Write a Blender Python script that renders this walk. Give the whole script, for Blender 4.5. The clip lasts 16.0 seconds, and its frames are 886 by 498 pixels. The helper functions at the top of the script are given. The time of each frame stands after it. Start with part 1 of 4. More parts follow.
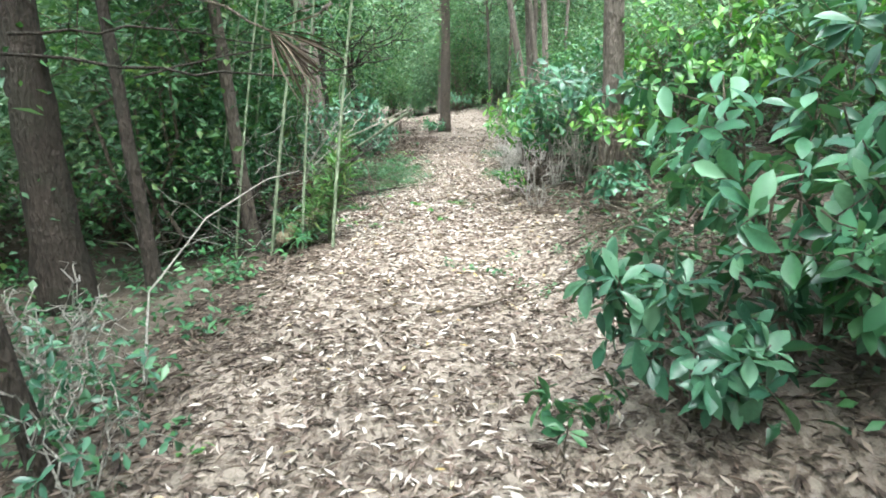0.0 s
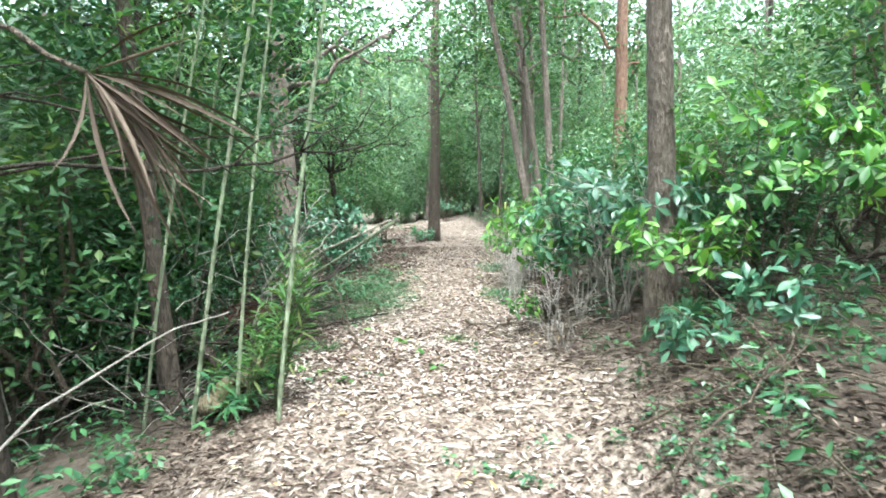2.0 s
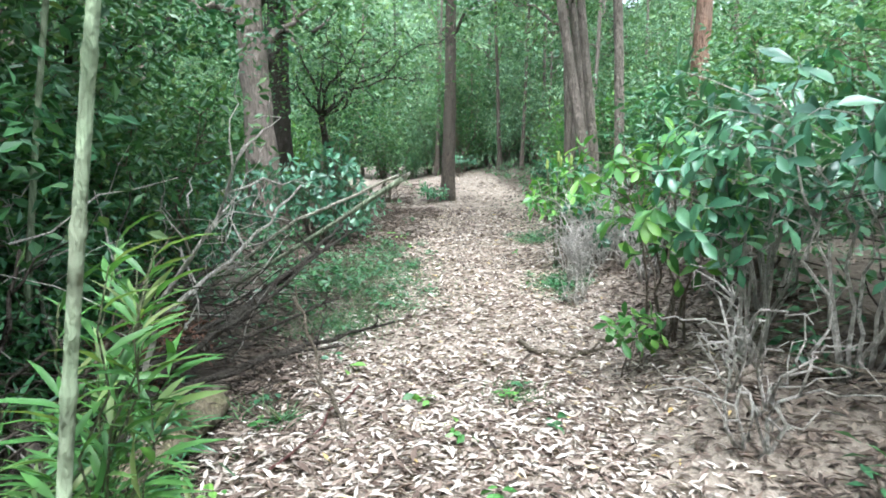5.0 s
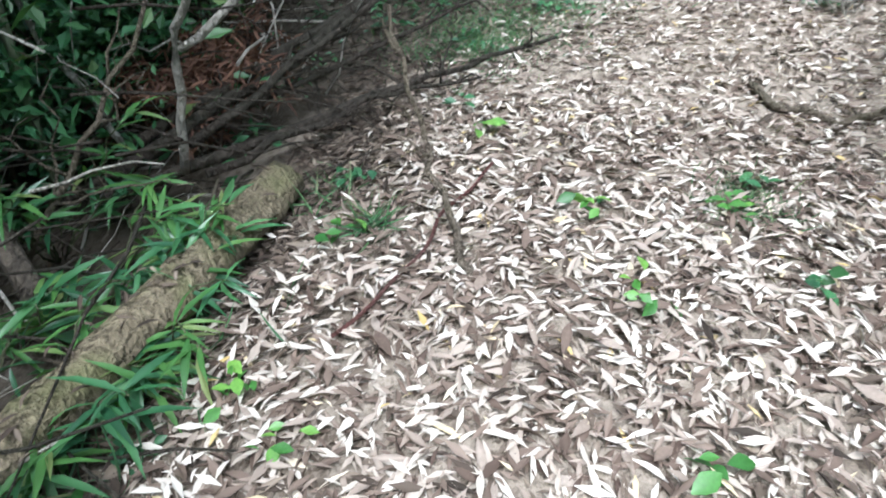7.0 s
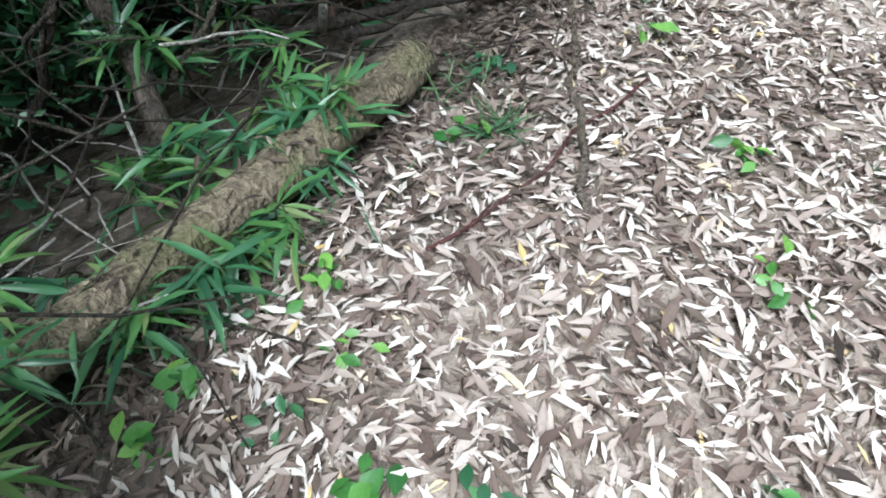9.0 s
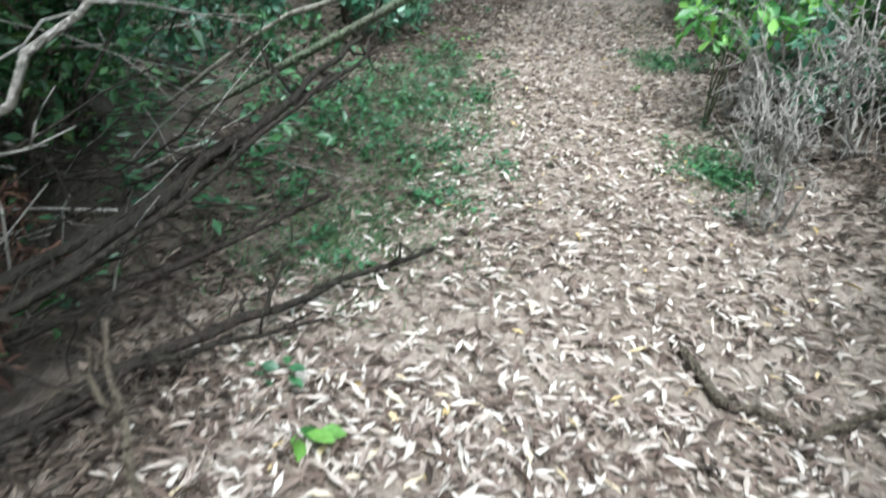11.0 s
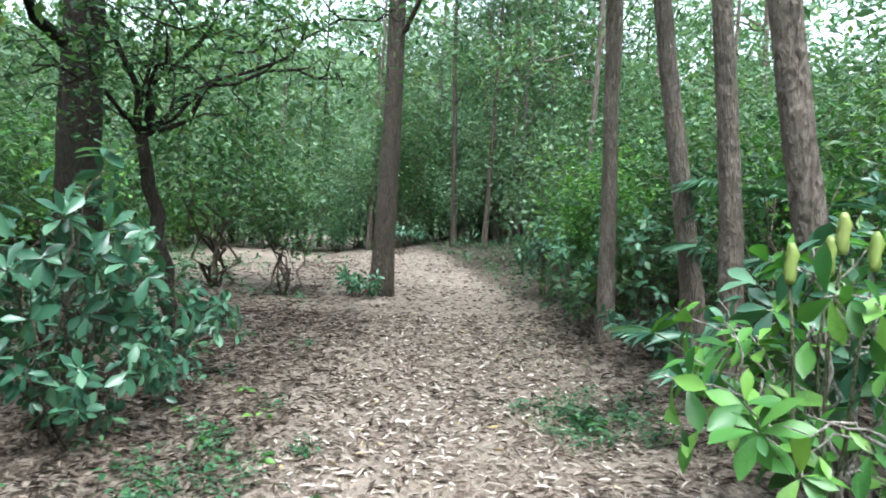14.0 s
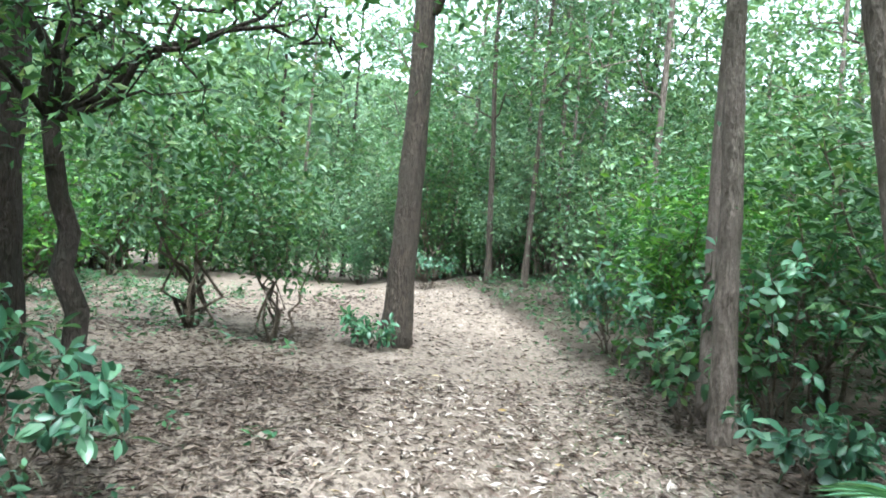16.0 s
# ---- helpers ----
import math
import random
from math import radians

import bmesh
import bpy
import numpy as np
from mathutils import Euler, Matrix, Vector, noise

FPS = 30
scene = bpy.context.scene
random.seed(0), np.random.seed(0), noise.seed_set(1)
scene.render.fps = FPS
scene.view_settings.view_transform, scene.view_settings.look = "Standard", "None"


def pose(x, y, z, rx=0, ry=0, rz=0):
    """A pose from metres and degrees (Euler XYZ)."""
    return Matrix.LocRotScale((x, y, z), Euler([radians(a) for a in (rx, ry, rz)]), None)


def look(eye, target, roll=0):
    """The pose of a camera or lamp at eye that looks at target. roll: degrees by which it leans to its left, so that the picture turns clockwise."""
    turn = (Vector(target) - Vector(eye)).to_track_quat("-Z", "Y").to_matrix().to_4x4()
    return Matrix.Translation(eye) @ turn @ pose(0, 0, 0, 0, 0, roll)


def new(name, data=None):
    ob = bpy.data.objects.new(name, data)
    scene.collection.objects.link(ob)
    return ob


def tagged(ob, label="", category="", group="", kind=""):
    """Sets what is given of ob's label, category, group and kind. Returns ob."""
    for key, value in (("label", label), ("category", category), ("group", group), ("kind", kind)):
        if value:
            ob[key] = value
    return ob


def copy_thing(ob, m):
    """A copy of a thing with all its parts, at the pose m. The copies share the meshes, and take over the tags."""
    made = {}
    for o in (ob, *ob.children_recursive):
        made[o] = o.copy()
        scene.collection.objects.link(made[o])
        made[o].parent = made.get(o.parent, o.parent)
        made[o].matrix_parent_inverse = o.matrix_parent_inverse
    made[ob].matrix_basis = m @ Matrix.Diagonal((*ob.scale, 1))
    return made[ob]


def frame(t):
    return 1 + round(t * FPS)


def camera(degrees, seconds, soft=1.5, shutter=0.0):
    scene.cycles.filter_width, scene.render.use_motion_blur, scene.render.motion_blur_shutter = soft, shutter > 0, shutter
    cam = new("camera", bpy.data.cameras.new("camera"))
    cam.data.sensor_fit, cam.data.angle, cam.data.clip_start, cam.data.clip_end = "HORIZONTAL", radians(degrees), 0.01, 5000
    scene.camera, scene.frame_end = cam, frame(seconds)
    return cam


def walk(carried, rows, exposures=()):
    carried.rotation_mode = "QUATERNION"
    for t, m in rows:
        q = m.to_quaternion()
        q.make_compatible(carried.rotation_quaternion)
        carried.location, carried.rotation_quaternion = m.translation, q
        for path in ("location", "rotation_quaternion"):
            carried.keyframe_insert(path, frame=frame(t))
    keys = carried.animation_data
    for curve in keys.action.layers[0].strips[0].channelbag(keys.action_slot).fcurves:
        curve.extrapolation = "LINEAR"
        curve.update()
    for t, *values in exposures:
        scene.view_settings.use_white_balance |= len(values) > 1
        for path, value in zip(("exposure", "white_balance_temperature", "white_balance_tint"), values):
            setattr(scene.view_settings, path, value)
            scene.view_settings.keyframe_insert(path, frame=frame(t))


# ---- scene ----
cam = camera(67.9, 16.0, 1.75, 0.2)
PATH = [
    (0, (0.025, 0.008, 1.603), (0.043, 1.953, 1.138), -0.5),
    (0.5, (-0.006, 0.464, 1.603), (0.054, 2.421, 1.194), -0.2),
    (1, (-0.021, 0.959, 1.626), (0.057, 2.935, 1.332), 0.4),
    (1.5, (-0.055, 1.547, 1.612), (0.033, 3.534, 1.4), 0.4),
    (2, (-0.03, 2.105, 1.616), (0.033, 4.098, 1.462), -0.1),
    (2.5, (-0.069, 2.704, 1.59), (0.0, 4.7, 1.479), 0.5),
    (3, (-0.052, 3.335, 1.551), (0.061, 5.33, 1.461), 0.3),
    (3.2, (-0.067, 3.627, 1.551), (0.059, 5.621, 1.456), 0.2),
    (5.3, (-0.253, 5.745, 1.498), (-0.207, 7.712, 1.139), 0.4),
    (5.5, (-0.277, 5.956, 1.444), (-0.218, 7.911, 1.029), 0.7),
    (6, (-0.285, 6.448, 1.434), (-0.264, 8.345, 0.802), 0.7),
    (6.5, (-0.25, 6.838, 1.413), (-0.475, 8.591, 0.476), -1.1),
    (7, (-0.288, 7.074, 1.391), (-0.665, 8.643, 0.208), -2.2),
    (7.5, (-0.311, 7.223, 1.381), (-0.837, 8.536, -0.033), -3.6),
    (8, (-0.279, 7.279, 1.421), (-0.945, 8.425, -0.077), -3.5),
    (8.2, (-0.269, 7.288, 1.438), (-0.966, 8.407, -0.066), -3.0),
    (10.3, (-0.35, 7.702, 1.471), (-0.709, 9.106, 0.093), 6.3),
    (10.5, (-0.343, 7.88, 1.473), (-0.617, 9.393, 0.195), 6.4),
    (11, (-0.339, 8.378, 1.461), (-0.414, 10.154, 0.545), 6.1),
    (11.5, (-0.285, 8.984, 1.476), (-0.272, 10.926, 0.998), 3.7),
    (12, (-0.266, 9.561, 1.49), (-0.168, 11.543, 1.244), 2.1),
    (12.5, (-0.223, 10.092, 1.506), (-0.155, 12.085, 1.35), 2.5),
    (13, (-0.207, 10.72, 1.533), (-0.08, 12.716, 1.493), 2.6),
    (13.5, (-0.078, 11.351, 1.49), (0.109, 13.342, 1.452), 2.4),
    (14, (-0.002, 11.957, 1.441), (0.242, 13.941, 1.374), 3.0),
    (14.5, (0.11, 12.601, 1.463), (0.399, 14.578, 1.376), 3.3),
    (15, (0.176, 13.275, 1.42), (0.444, 15.254, 1.31), 4.4),
    (15.5, (0.208, 13.89, 1.426), (0.421, 15.878, 1.359), 5.6),
    (16, (0.257, 14.266, 1.474), (0.397, 16.261, 1.494), 4.6),
]
EXPOSURES = [(0, 2.95, 5850, 1), (1, 3.0, 5850, 1), (2, 3.05, 5850, 2), (3.2, 3.0, 5850, 2), (5.5, 2.8, 5550, 3), (6.5, 2.6, 5500, 3), (8, 2.35, 5450, 5), (10.5, 2.4, 5450, 2), (11, 2.35, 5550, 2), (11.5, 2.5, 5650, 1),
             (12, 2.2, 5750, 3), (13, 2.05, 5750, 3), (13.5, 2.15, 5800, 3), (14, 2.5, 5700, 3), (14.5, 2.7, 5650, 3), (15, 2.8, 5650, 3), (16, 2.95, 5650, 2)]
walk(cam, [(t, look(eye, target, roll)) for t, eye, target, roll in PATH], EXPOSURES)

# ---- light ----
world = bpy.data.worlds.new("world")
scene.world = world
world.use_nodes = True
wn = world.node_tree.nodes
sky = wn.new("ShaderNodeTexSky")
sky.sky_type, sky.sun_disc = "NISHITA", False
sky.sun_elevation, sky.sun_rotation = radians(62), radians(200)
sky.air_density, sky.dust_density = 1.0, 4.0
wn["Background"].inputs["Strength"].default_value = 0.15
pale = wn.new("ShaderNodeHueSaturation")
pale.inputs["Saturation"].default_value = 0.3
world.node_tree.links.new(sky.outputs[0], pale.inputs["Color"])
world.node_tree.links.new(pale.outputs[0], wn["Background"].inputs["Color"])
sun = new("sun", bpy.data.lights.new("sun", "SUN"))
sun.data.energy, sun.data.angle, sun.data.color = 1.5, radians(30), (1.0, 0.96, 0.9)
sun.matrix_world = look((4, -8, 20), (0, 0, 0))

rng = np.random.default_rng(7)


# ---- materials ----
def shader(name):
    mat = bpy.data.materials.new(name)
    mat.use_nodes = True
    nt = mat.node_tree
    return mat, nt, nt.nodes["Principled BSDF"]


def link(nt, a, b):
    nt.links.new(a, b)


def ramp(nt, fac, stops):
    r = nt.nodes.new("ShaderNodeValToRGB")
    while len(r.color_ramp.elements) < len(stops):
        r.color_ramp.elements.new(0.5)
    for e, (p, c) in zip(r.color_ramp.elements, stops):
        e.position, e.color = p, (*c, 1)
    if fac is not None:
        link(nt, fac, r.inputs[0])
    return r.outputs[0]


def tex(nt, kind, scale, detail=4.0, coords=None, stretch=(1, 1, 1)):
    n = nt.nodes.new(kind)
    n.inputs["Scale"].default_value = scale
    if "Detail" in n.inputs:
        n.inputs["Detail"].default_value = detail
    co = nt.nodes.new("ShaderNodeTexCoord")
    mp = nt.nodes.new("ShaderNodeMapping")
    mp.inputs["Scale"].default_value = stretch
    link(nt, co.outputs["Object"], mp.inputs[0])
    link(nt, mp.outputs[0], n.inputs["Vector"])
    return n


def math_node(nt, op, a, b):
    n = nt.nodes.new("ShaderNodeMath")
    n.operation = op
    for sock, v in zip(n.inputs, (a, b)):
        if isinstance(v, (int, float)):
            sock.default_value = v
        else:
            link(nt, v, sock)
    return n.outputs[0]


def mixed(nt, fac, a, b, mode="MIX"):
    n = nt.nodes.new("ShaderNodeMix")
    n.data_type, n.blend_type = "RGBA", mode
    for sock, v in ((n.inputs[0], fac), (n.inputs[6], a), (n.inputs[7], b)):
        if isinstance(v, (int, float)):
            sock.default_value = v
        elif isinstance(v, tuple):
            sock.default_value = (*v, 1)
        else:
            link(nt, v, sock)
    return n.outputs[2]


def bump(nt, bsdf, height, strength, distance=0.01):
    b = nt.nodes.new("ShaderNodeBump")
    b.inputs["Strength"].default_value, b.inputs["Distance"].default_value = strength, distance
    link(nt, height, b.inputs["Height"])
    link(nt, b.outputs[0], bsdf.inputs["Normal"])


def own_random(nt):
    """A number for each leaf, whether it is an object or an island of a joined mesh."""
    a, b = nt.nodes.new("ShaderNodeObjectInfo"), nt.nodes.new("ShaderNodeNewGeometry")
    return math_node(nt, "FRACT", math_node(nt, "ADD", a.outputs["Random"], b.outputs["Random Per Island"]), 0)


def leaf_material(name, stops, rough=0.4, through_light=0.3, spec=0.5):
    mat, nt, b = shader(name)
    tone = ramp(nt, own_random(nt), stops)
    spots = tex(nt, "ShaderNodeTexNoise", 9.0)
    tone = mixed(nt, 0.35, tone, ramp(nt, spots.outputs["Fac"], [(0.3, (0.35, 0.35, 0.35)), (0.7, (1, 1, 1))]), "MULTIPLY")
    link(nt, tone, b.inputs["Base Color"])
    b.inputs["Roughness"].default_value = rough
    b.inputs["Specular IOR Level"].default_value = spec
    if through_light:
        t = nt.nodes.new("ShaderNodeBsdfTranslucent")
        warm = mixed(nt, 1.0, tone, (1.0, 1.0, 0.45), "MULTIPLY")
        link(nt, warm, t.inputs["Color"])
        m = nt.nodes.new("ShaderNodeMixShader")
        m.inputs[0].default_value = through_light
        link(nt, b.outputs[0], m.inputs[1])
        link(nt, t.outputs[0], m.inputs[2])
        link(nt, m.outputs[0], nt.nodes["Material Output"].inputs["Surface"])
    return mat


def bark_material(name, dark, light, patch, scale=14.0, moss=0.0):
    mat, nt, b = shader(name)
    fur = tex(nt, "ShaderNodeTexNoise", scale, 8.0, stretch=(2.2, 2.2, 0.45))
    fur.inputs["Distortion"].default_value = 0.9
    big = tex(nt, "ShaderNodeTexNoise", 2.6, 6.0)
    flakes = tex(nt, "ShaderNodeTexVoronoi", scale * 1.3, stretch=(1.6, 1.6, 0.6))
    pick = nt.nodes.new("ShaderNodeSeparateColor")
    link(nt, flakes.outputs["Color"], pick.inputs[0])
    col = ramp(nt, fur.outputs["Fac"], [(0.36, dark), (0.66, light)])
    col = mixed(nt, 0.35, col, ramp(nt, pick.outputs[0], [(0.0, dark), (0.6, patch), (1.0, light)]))
    col = mixed(nt, ramp(nt, big.outputs["Fac"], [(0.47, (0, 0, 0)), (0.6, (0.8, 0.8, 0.8))]), col, patch)
    pale = tex(nt, "ShaderNodeTexNoise", 7.0, 3.0)
    col = mixed(nt, ramp(nt, pale.outputs["Fac"], [(0.66, (0, 0, 0)), (0.72, (0.45, 0.45, 0.45))]), col, tuple(min(1.0, 1.35 * c) for c in light))
    if moss:
        green = tex(nt, "ShaderNodeTexNoise", 5.0, 6.0)
        col = mixed(nt, ramp(nt, green.outputs["Fac"], [(0.48, (0, 0, 0)), (0.62, (moss, moss, moss))]), col, (0.10, 0.12, 0.035))
    link(nt, col, b.inputs["Base Color"])
    b.inputs["Roughness"].default_value = 0.9
    b.inputs["Specular IOR Level"].default_value = 0.2
    bump(nt, b, math_node(nt, "ADD", fur.outputs["Fac"], math_node(nt, "MULTIPLY", flakes.outputs["Distance"], 0.6)), 1.0, 0.035)
    return mat


LEAF_DARK = leaf_material("glossy_dark_leaf", [(0.0, (0.022, 0.075, 0.034)), (0.5, (0.045, 0.135, 0.055)), (1.0, (0.085, 0.200, 0.075))], 0.33)
LEAF_BLUE = leaf_material("blue_green_leaf", [(0.0, (0.030, 0.090, 0.056)), (0.6, (0.066, 0.172, 0.100)), (1.0, (0.135, 0.262, 0.155))], 0.3)
# Lit version of the blue-green leaf: brightness of sunlight put into its colour.
LEAF_SUN = leaf_material("sunlit_glossy_leaf", [(0.0, (0.050, 0.145, 0.082)), (0.6, (0.110, 0.262, 0.145)), (1.0, (0.210, 0.390, 0.225))], 0.25)
LEAF_BRIGHT = leaf_material("bright_leaf", [(0.0, (0.040, 0.130, 0.032)), (0.6, (0.088, 0.240, 0.048)), (1.0, (0.210, 0.400, 0.080))], 0.4, 0.4)
LEAF_WOOD = leaf_material("woodland_leaf", [(0.0, (0.026, 0.072, 0.030)), (0.5, (0.058, 0.145, 0.055)), (0.85, (0.100, 0.210, 0.075)), (1.0, (0.170, 0.240, 0.095))], 0.5, 0.4)
# Paler and bluer than the woodland leaf: distance haze put into the colour.
LEAF_HAZY = leaf_material("hazed_far_leaf", [(0.0, (0.065, 0.135, 0.080)), (0.5, (0.130, 0.240, 0.140)), (1.0, (0.230, 0.340, 0.205))], 0.6, 0.4)
LEAF_BAMBOO = leaf_material("bamboo_leaf", [(0.0, (0.050, 0.140, 0.035)), (0.7, (0.095, 0.220, 0.055)), (1.0, (0.200, 0.240, 0.090))], 0.5, 0.4)
GRASS = leaf_material("grass_blade", [(0.0, (0.040, 0.110, 0.048)), (0.7, (0.075, 0.175, 0.068)), (1.0, (0.170, 0.200, 0.095))], 0.6, 0.3)
DAMP_LEAF = leaf_material("damp_brown_leaf", [(0.0, (0.024, 0.016, 0.012)), (0.4, (0.060, 0.042, 0.032)), (0.8, (0.115, 0.085, 0.066)), (1.0, (0.230, 0.180, 0.145))], 0.75, 0.05, 0.25)
DEAD_LEAF = leaf_material("fallen_leaf", [(0.0, (0.070, 0.045, 0.035)), (0.3, (0.180, 0.130, 0.106)), (0.62, (0.365, 0.300, 0.260)), (0.97, (0.620, 0.560, 0.510)), (1.0, (0.46, 0.33, 0.12))], 0.75, 0.1, 0.25)
DEAD_FERN = leaf_material("dead_fern_leaf", [(0.0, (0.055, 0.026, 0.019)), (1.0, (0.150, 0.078, 0.052))], 0.8, 0.1, 0.2)
DEAD_PALM = leaf_material("dead_palm_strip", [(0.0, (0.050, 0.035, 0.027)), (1.0, (0.135, 0.102, 0.076))], 0.8, 0.1, 0.2)
BUD = leaf_material("yellow_green_bud", [(0.0, (0.190, 0.260, 0.060)), (1.0, (0.300, 0.350, 0.100))], 0.5, 0.2)
BARK_GREY = bark_material("grey_brown_bark", (0.045, 0.034, 0.028), (0.215, 0.175, 0.150), (0.140, 0.114, 0.098), 10.0)
BARK_DARK = bark_material("dark_bark", (0.013, 0.010, 0.008), (0.052, 0.040, 0.032), (0.032, 0.028, 0.021))
BARK_RED = bark_material("reddish_bark", (0.070, 0.038, 0.026), (0.240, 0.145, 0.105), (0.18, 0.12, 0.09))
BARK_BROWN = bark_material("dark_brown_bark", (0.032, 0.025, 0.021), (0.105, 0.084, 0.067), (0.07, 0.058, 0.047))
BARK_PINK = bark_material("pinkish_bark", (0.058, 0.045, 0.037), (0.205, 0.168, 0.142), (0.110, 0.091, 0.075))
TWIG_GREY = bark_material("weathered_grey_twig", (0.190, 0.168, 0.150), (0.490, 0.450, 0.405), (0.37, 0.34, 0.3), 30.0)
TWIG_BROWN = bark_material("brown_twig", (0.055, 0.042, 0.033), (0.170, 0.135, 0.105), (0.12, 0.1, 0.07), 30.0)
STEM_GREEN = bark_material("green_stem", (0.050, 0.062, 0.032), (0.130, 0.145, 0.075), (0.1, 0.1, 0.06), 25.0)
BAMBOO = bark_material("bamboo_culm", (0.085, 0.115, 0.065), (0.215, 0.255, 0.165), (0.16, 0.17, 0.12), 8.0)
MOSSY = bark_material("mossy_log_bark", (0.040, 0.030, 0.020), (0.235, 0.190, 0.130), (0.15, 0.12, 0.08), 16.0, 0.4)
POLE_GREEN = bark_material("green_weathered_pole", (0.070, 0.092, 0.056), (0.225, 0.260, 0.170), (0.19, 0.19, 0.14), 18.0)
POLE_PALE = bark_material("pale_weathered_pole", (0.220, 0.190, 0.150), (0.470, 0.430, 0.360), (0.3, 0.28, 0.22), 18.0)


def ground_material():
    mat, nt, b = shader("leaf_litter_ground")
    att = nt.nodes.new("ShaderNodeAttribute")
    att.attribute_name = "trail"
    cells = tex(nt, "ShaderNodeTexVoronoi", 30.0, stretch=(1.0, 0.55, 1.0))
    cells2 = tex(nt, "ShaderNodeTexVoronoi", 24.0, stretch=(0.5, 1.0, 1.0))
    fine = tex(nt, "ShaderNodeTexNoise", 60.0, 6.0)
    wide = tex(nt, "ShaderNodeTexNoise", 1.4, 5.0)
    pick = nt.nodes.new("ShaderNodeSeparateColor")
    link(nt, cells.outputs["Color"], pick.inputs[0])
    bits = ramp(nt, pick.outputs[0], [(0.0, (0.028, 0.020, 0.015)), (0.45, (0.075, 0.056, 0.044)), (0.8, (0.16, 0.125, 0.10)), (1.0, (0.30, 0.25, 0.21))])
    pick2 = nt.nodes.new("ShaderNodeSeparateColor")
    link(nt, cells2.outputs["Color"], pick2.inputs[0])
    bits2 = ramp(nt, pick2.outputs[1], [(0.0, (0.024, 0.017, 0.013)), (0.6, (0.090, 0.068, 0.053)), (1.0, (0.25, 0.205, 0.17))])
    litter = mixed(nt, 0.45, bits, bits2)
    soil = ramp(nt, fine.outputs["Fac"], [(0.3, (0.105, 0.078, 0.060)), (0.7, (0.215, 0.168, 0.132))])
    trail = math_node(nt, "MULTIPLY", att.outputs["Fac"], ramp(nt, wide.outputs["Fac"], [(0.35, (0.45, 0.45, 0.45)), (0.6, (1, 1, 1))]))
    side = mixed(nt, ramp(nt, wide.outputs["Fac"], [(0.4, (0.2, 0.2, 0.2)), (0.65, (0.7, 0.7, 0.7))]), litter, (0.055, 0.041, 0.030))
    # Near-black soil off the trail: thicket shade painted into the ground colour.
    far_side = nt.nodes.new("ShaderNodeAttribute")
    far_side.attribute_name = "shaded_soil"
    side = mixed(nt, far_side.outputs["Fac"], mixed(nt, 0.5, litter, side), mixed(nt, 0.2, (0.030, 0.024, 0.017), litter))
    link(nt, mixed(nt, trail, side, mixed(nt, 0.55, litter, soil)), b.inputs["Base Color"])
    b.inputs["Roughness"].default_value = 0.95
    b.inputs["Specular IOR Level"].default_value = 0.15
    bump(nt, b, math_node(nt, "ADD", cells.outputs["Distance"], fine.outputs["Fac"]), 0.7, 0.015)
    return mat


CORD = bark_material("red_cord", (0.110, 0.040, 0.038), (0.220, 0.095, 0.085), (0.17, 0.1, 0.09), 90.0)
GROUND = ground_material()


def backdrop_material():
    mat, nt, b = shader("distant_woods")
    a = tex(nt, "ShaderNodeTexNoise", 1.6, 10.0)
    c = tex(nt, "ShaderNodeTexNoise", 0.25, 4.0, stretch=(2.0, 2.0, 0.4))
    col = ramp(nt, a.outputs["Fac"], [(0.35, (0.025, 0.045, 0.025)), (0.55, (0.08, 0.13, 0.065)), (0.7, (0.16, 0.22, 0.11))])
    col = mixed(nt, 0.5, col, ramp(nt, c.outputs["Fac"], [(0.4, (0.4, 0.4, 0.4)), (0.6, (1, 1, 1))]), "MULTIPLY")
    link(nt, col, b.inputs["Base Color"])
    b.inputs["Roughness"].default_value = 1.0
    return mat


# ---- mesh tools ----
class Shape:
    """Gathers faces of three or four corners and turns them into one mesh."""

    def __init__(self):
        self.verts, self.faces, self.count = [], [], 0

    def add(self, v, f):
        self.verts.append(np.asarray(v, float))
        self.faces.append(np.asarray(f, int) + self.count)
        self.count += len(v)
        return self

    def mesh(self, name, material, smooth=True):
        v = np.concatenate(self.verts)
        me = bpy.data.meshes.new(name)
        loops = np.concatenate([f.ravel() for f in self.faces])
        sizes = np.concatenate([np.full(len(f), f.shape[1]) for f in self.faces])
        me.vertices.add(len(v))
        me.vertices.foreach_set("co", v.ravel())
        me.loops.add(len(loops))
        me.loops.foreach_set("vertex_index", loops)
        me.polygons.add(len(sizes))
        me.polygons.foreach_set("loop_start", np.concatenate([[0], np.cumsum(sizes)[:-1]]))
        me.polygons.foreach_set("loop_total", sizes)
        me.polygons.foreach_set("use_smooth", np.full(len(sizes), smooth))
        me.update()
        me.validate()
        me.materials.append(material)
        return me


def part(name, shape, material, parent, label="", kind="", smooth=True):
    ob = new(name, shape.mesh(name, material, smooth))
    ob.parent = parent
    return tagged(ob, label, kind=kind)


def thing(name, x, y, z, label, category, group="", turn=0.0):
    ob = new(name)
    ob.empty_display_size = 0.1
    ob.matrix_basis = pose(x, y, z, 0, 0, turn)
    return tagged(ob, label, category, group)


def unit(v):
    v = np.asarray(v, float)
    return v / np.maximum(np.linalg.norm(v, axis=-1, keepdims=True), 1e-9)


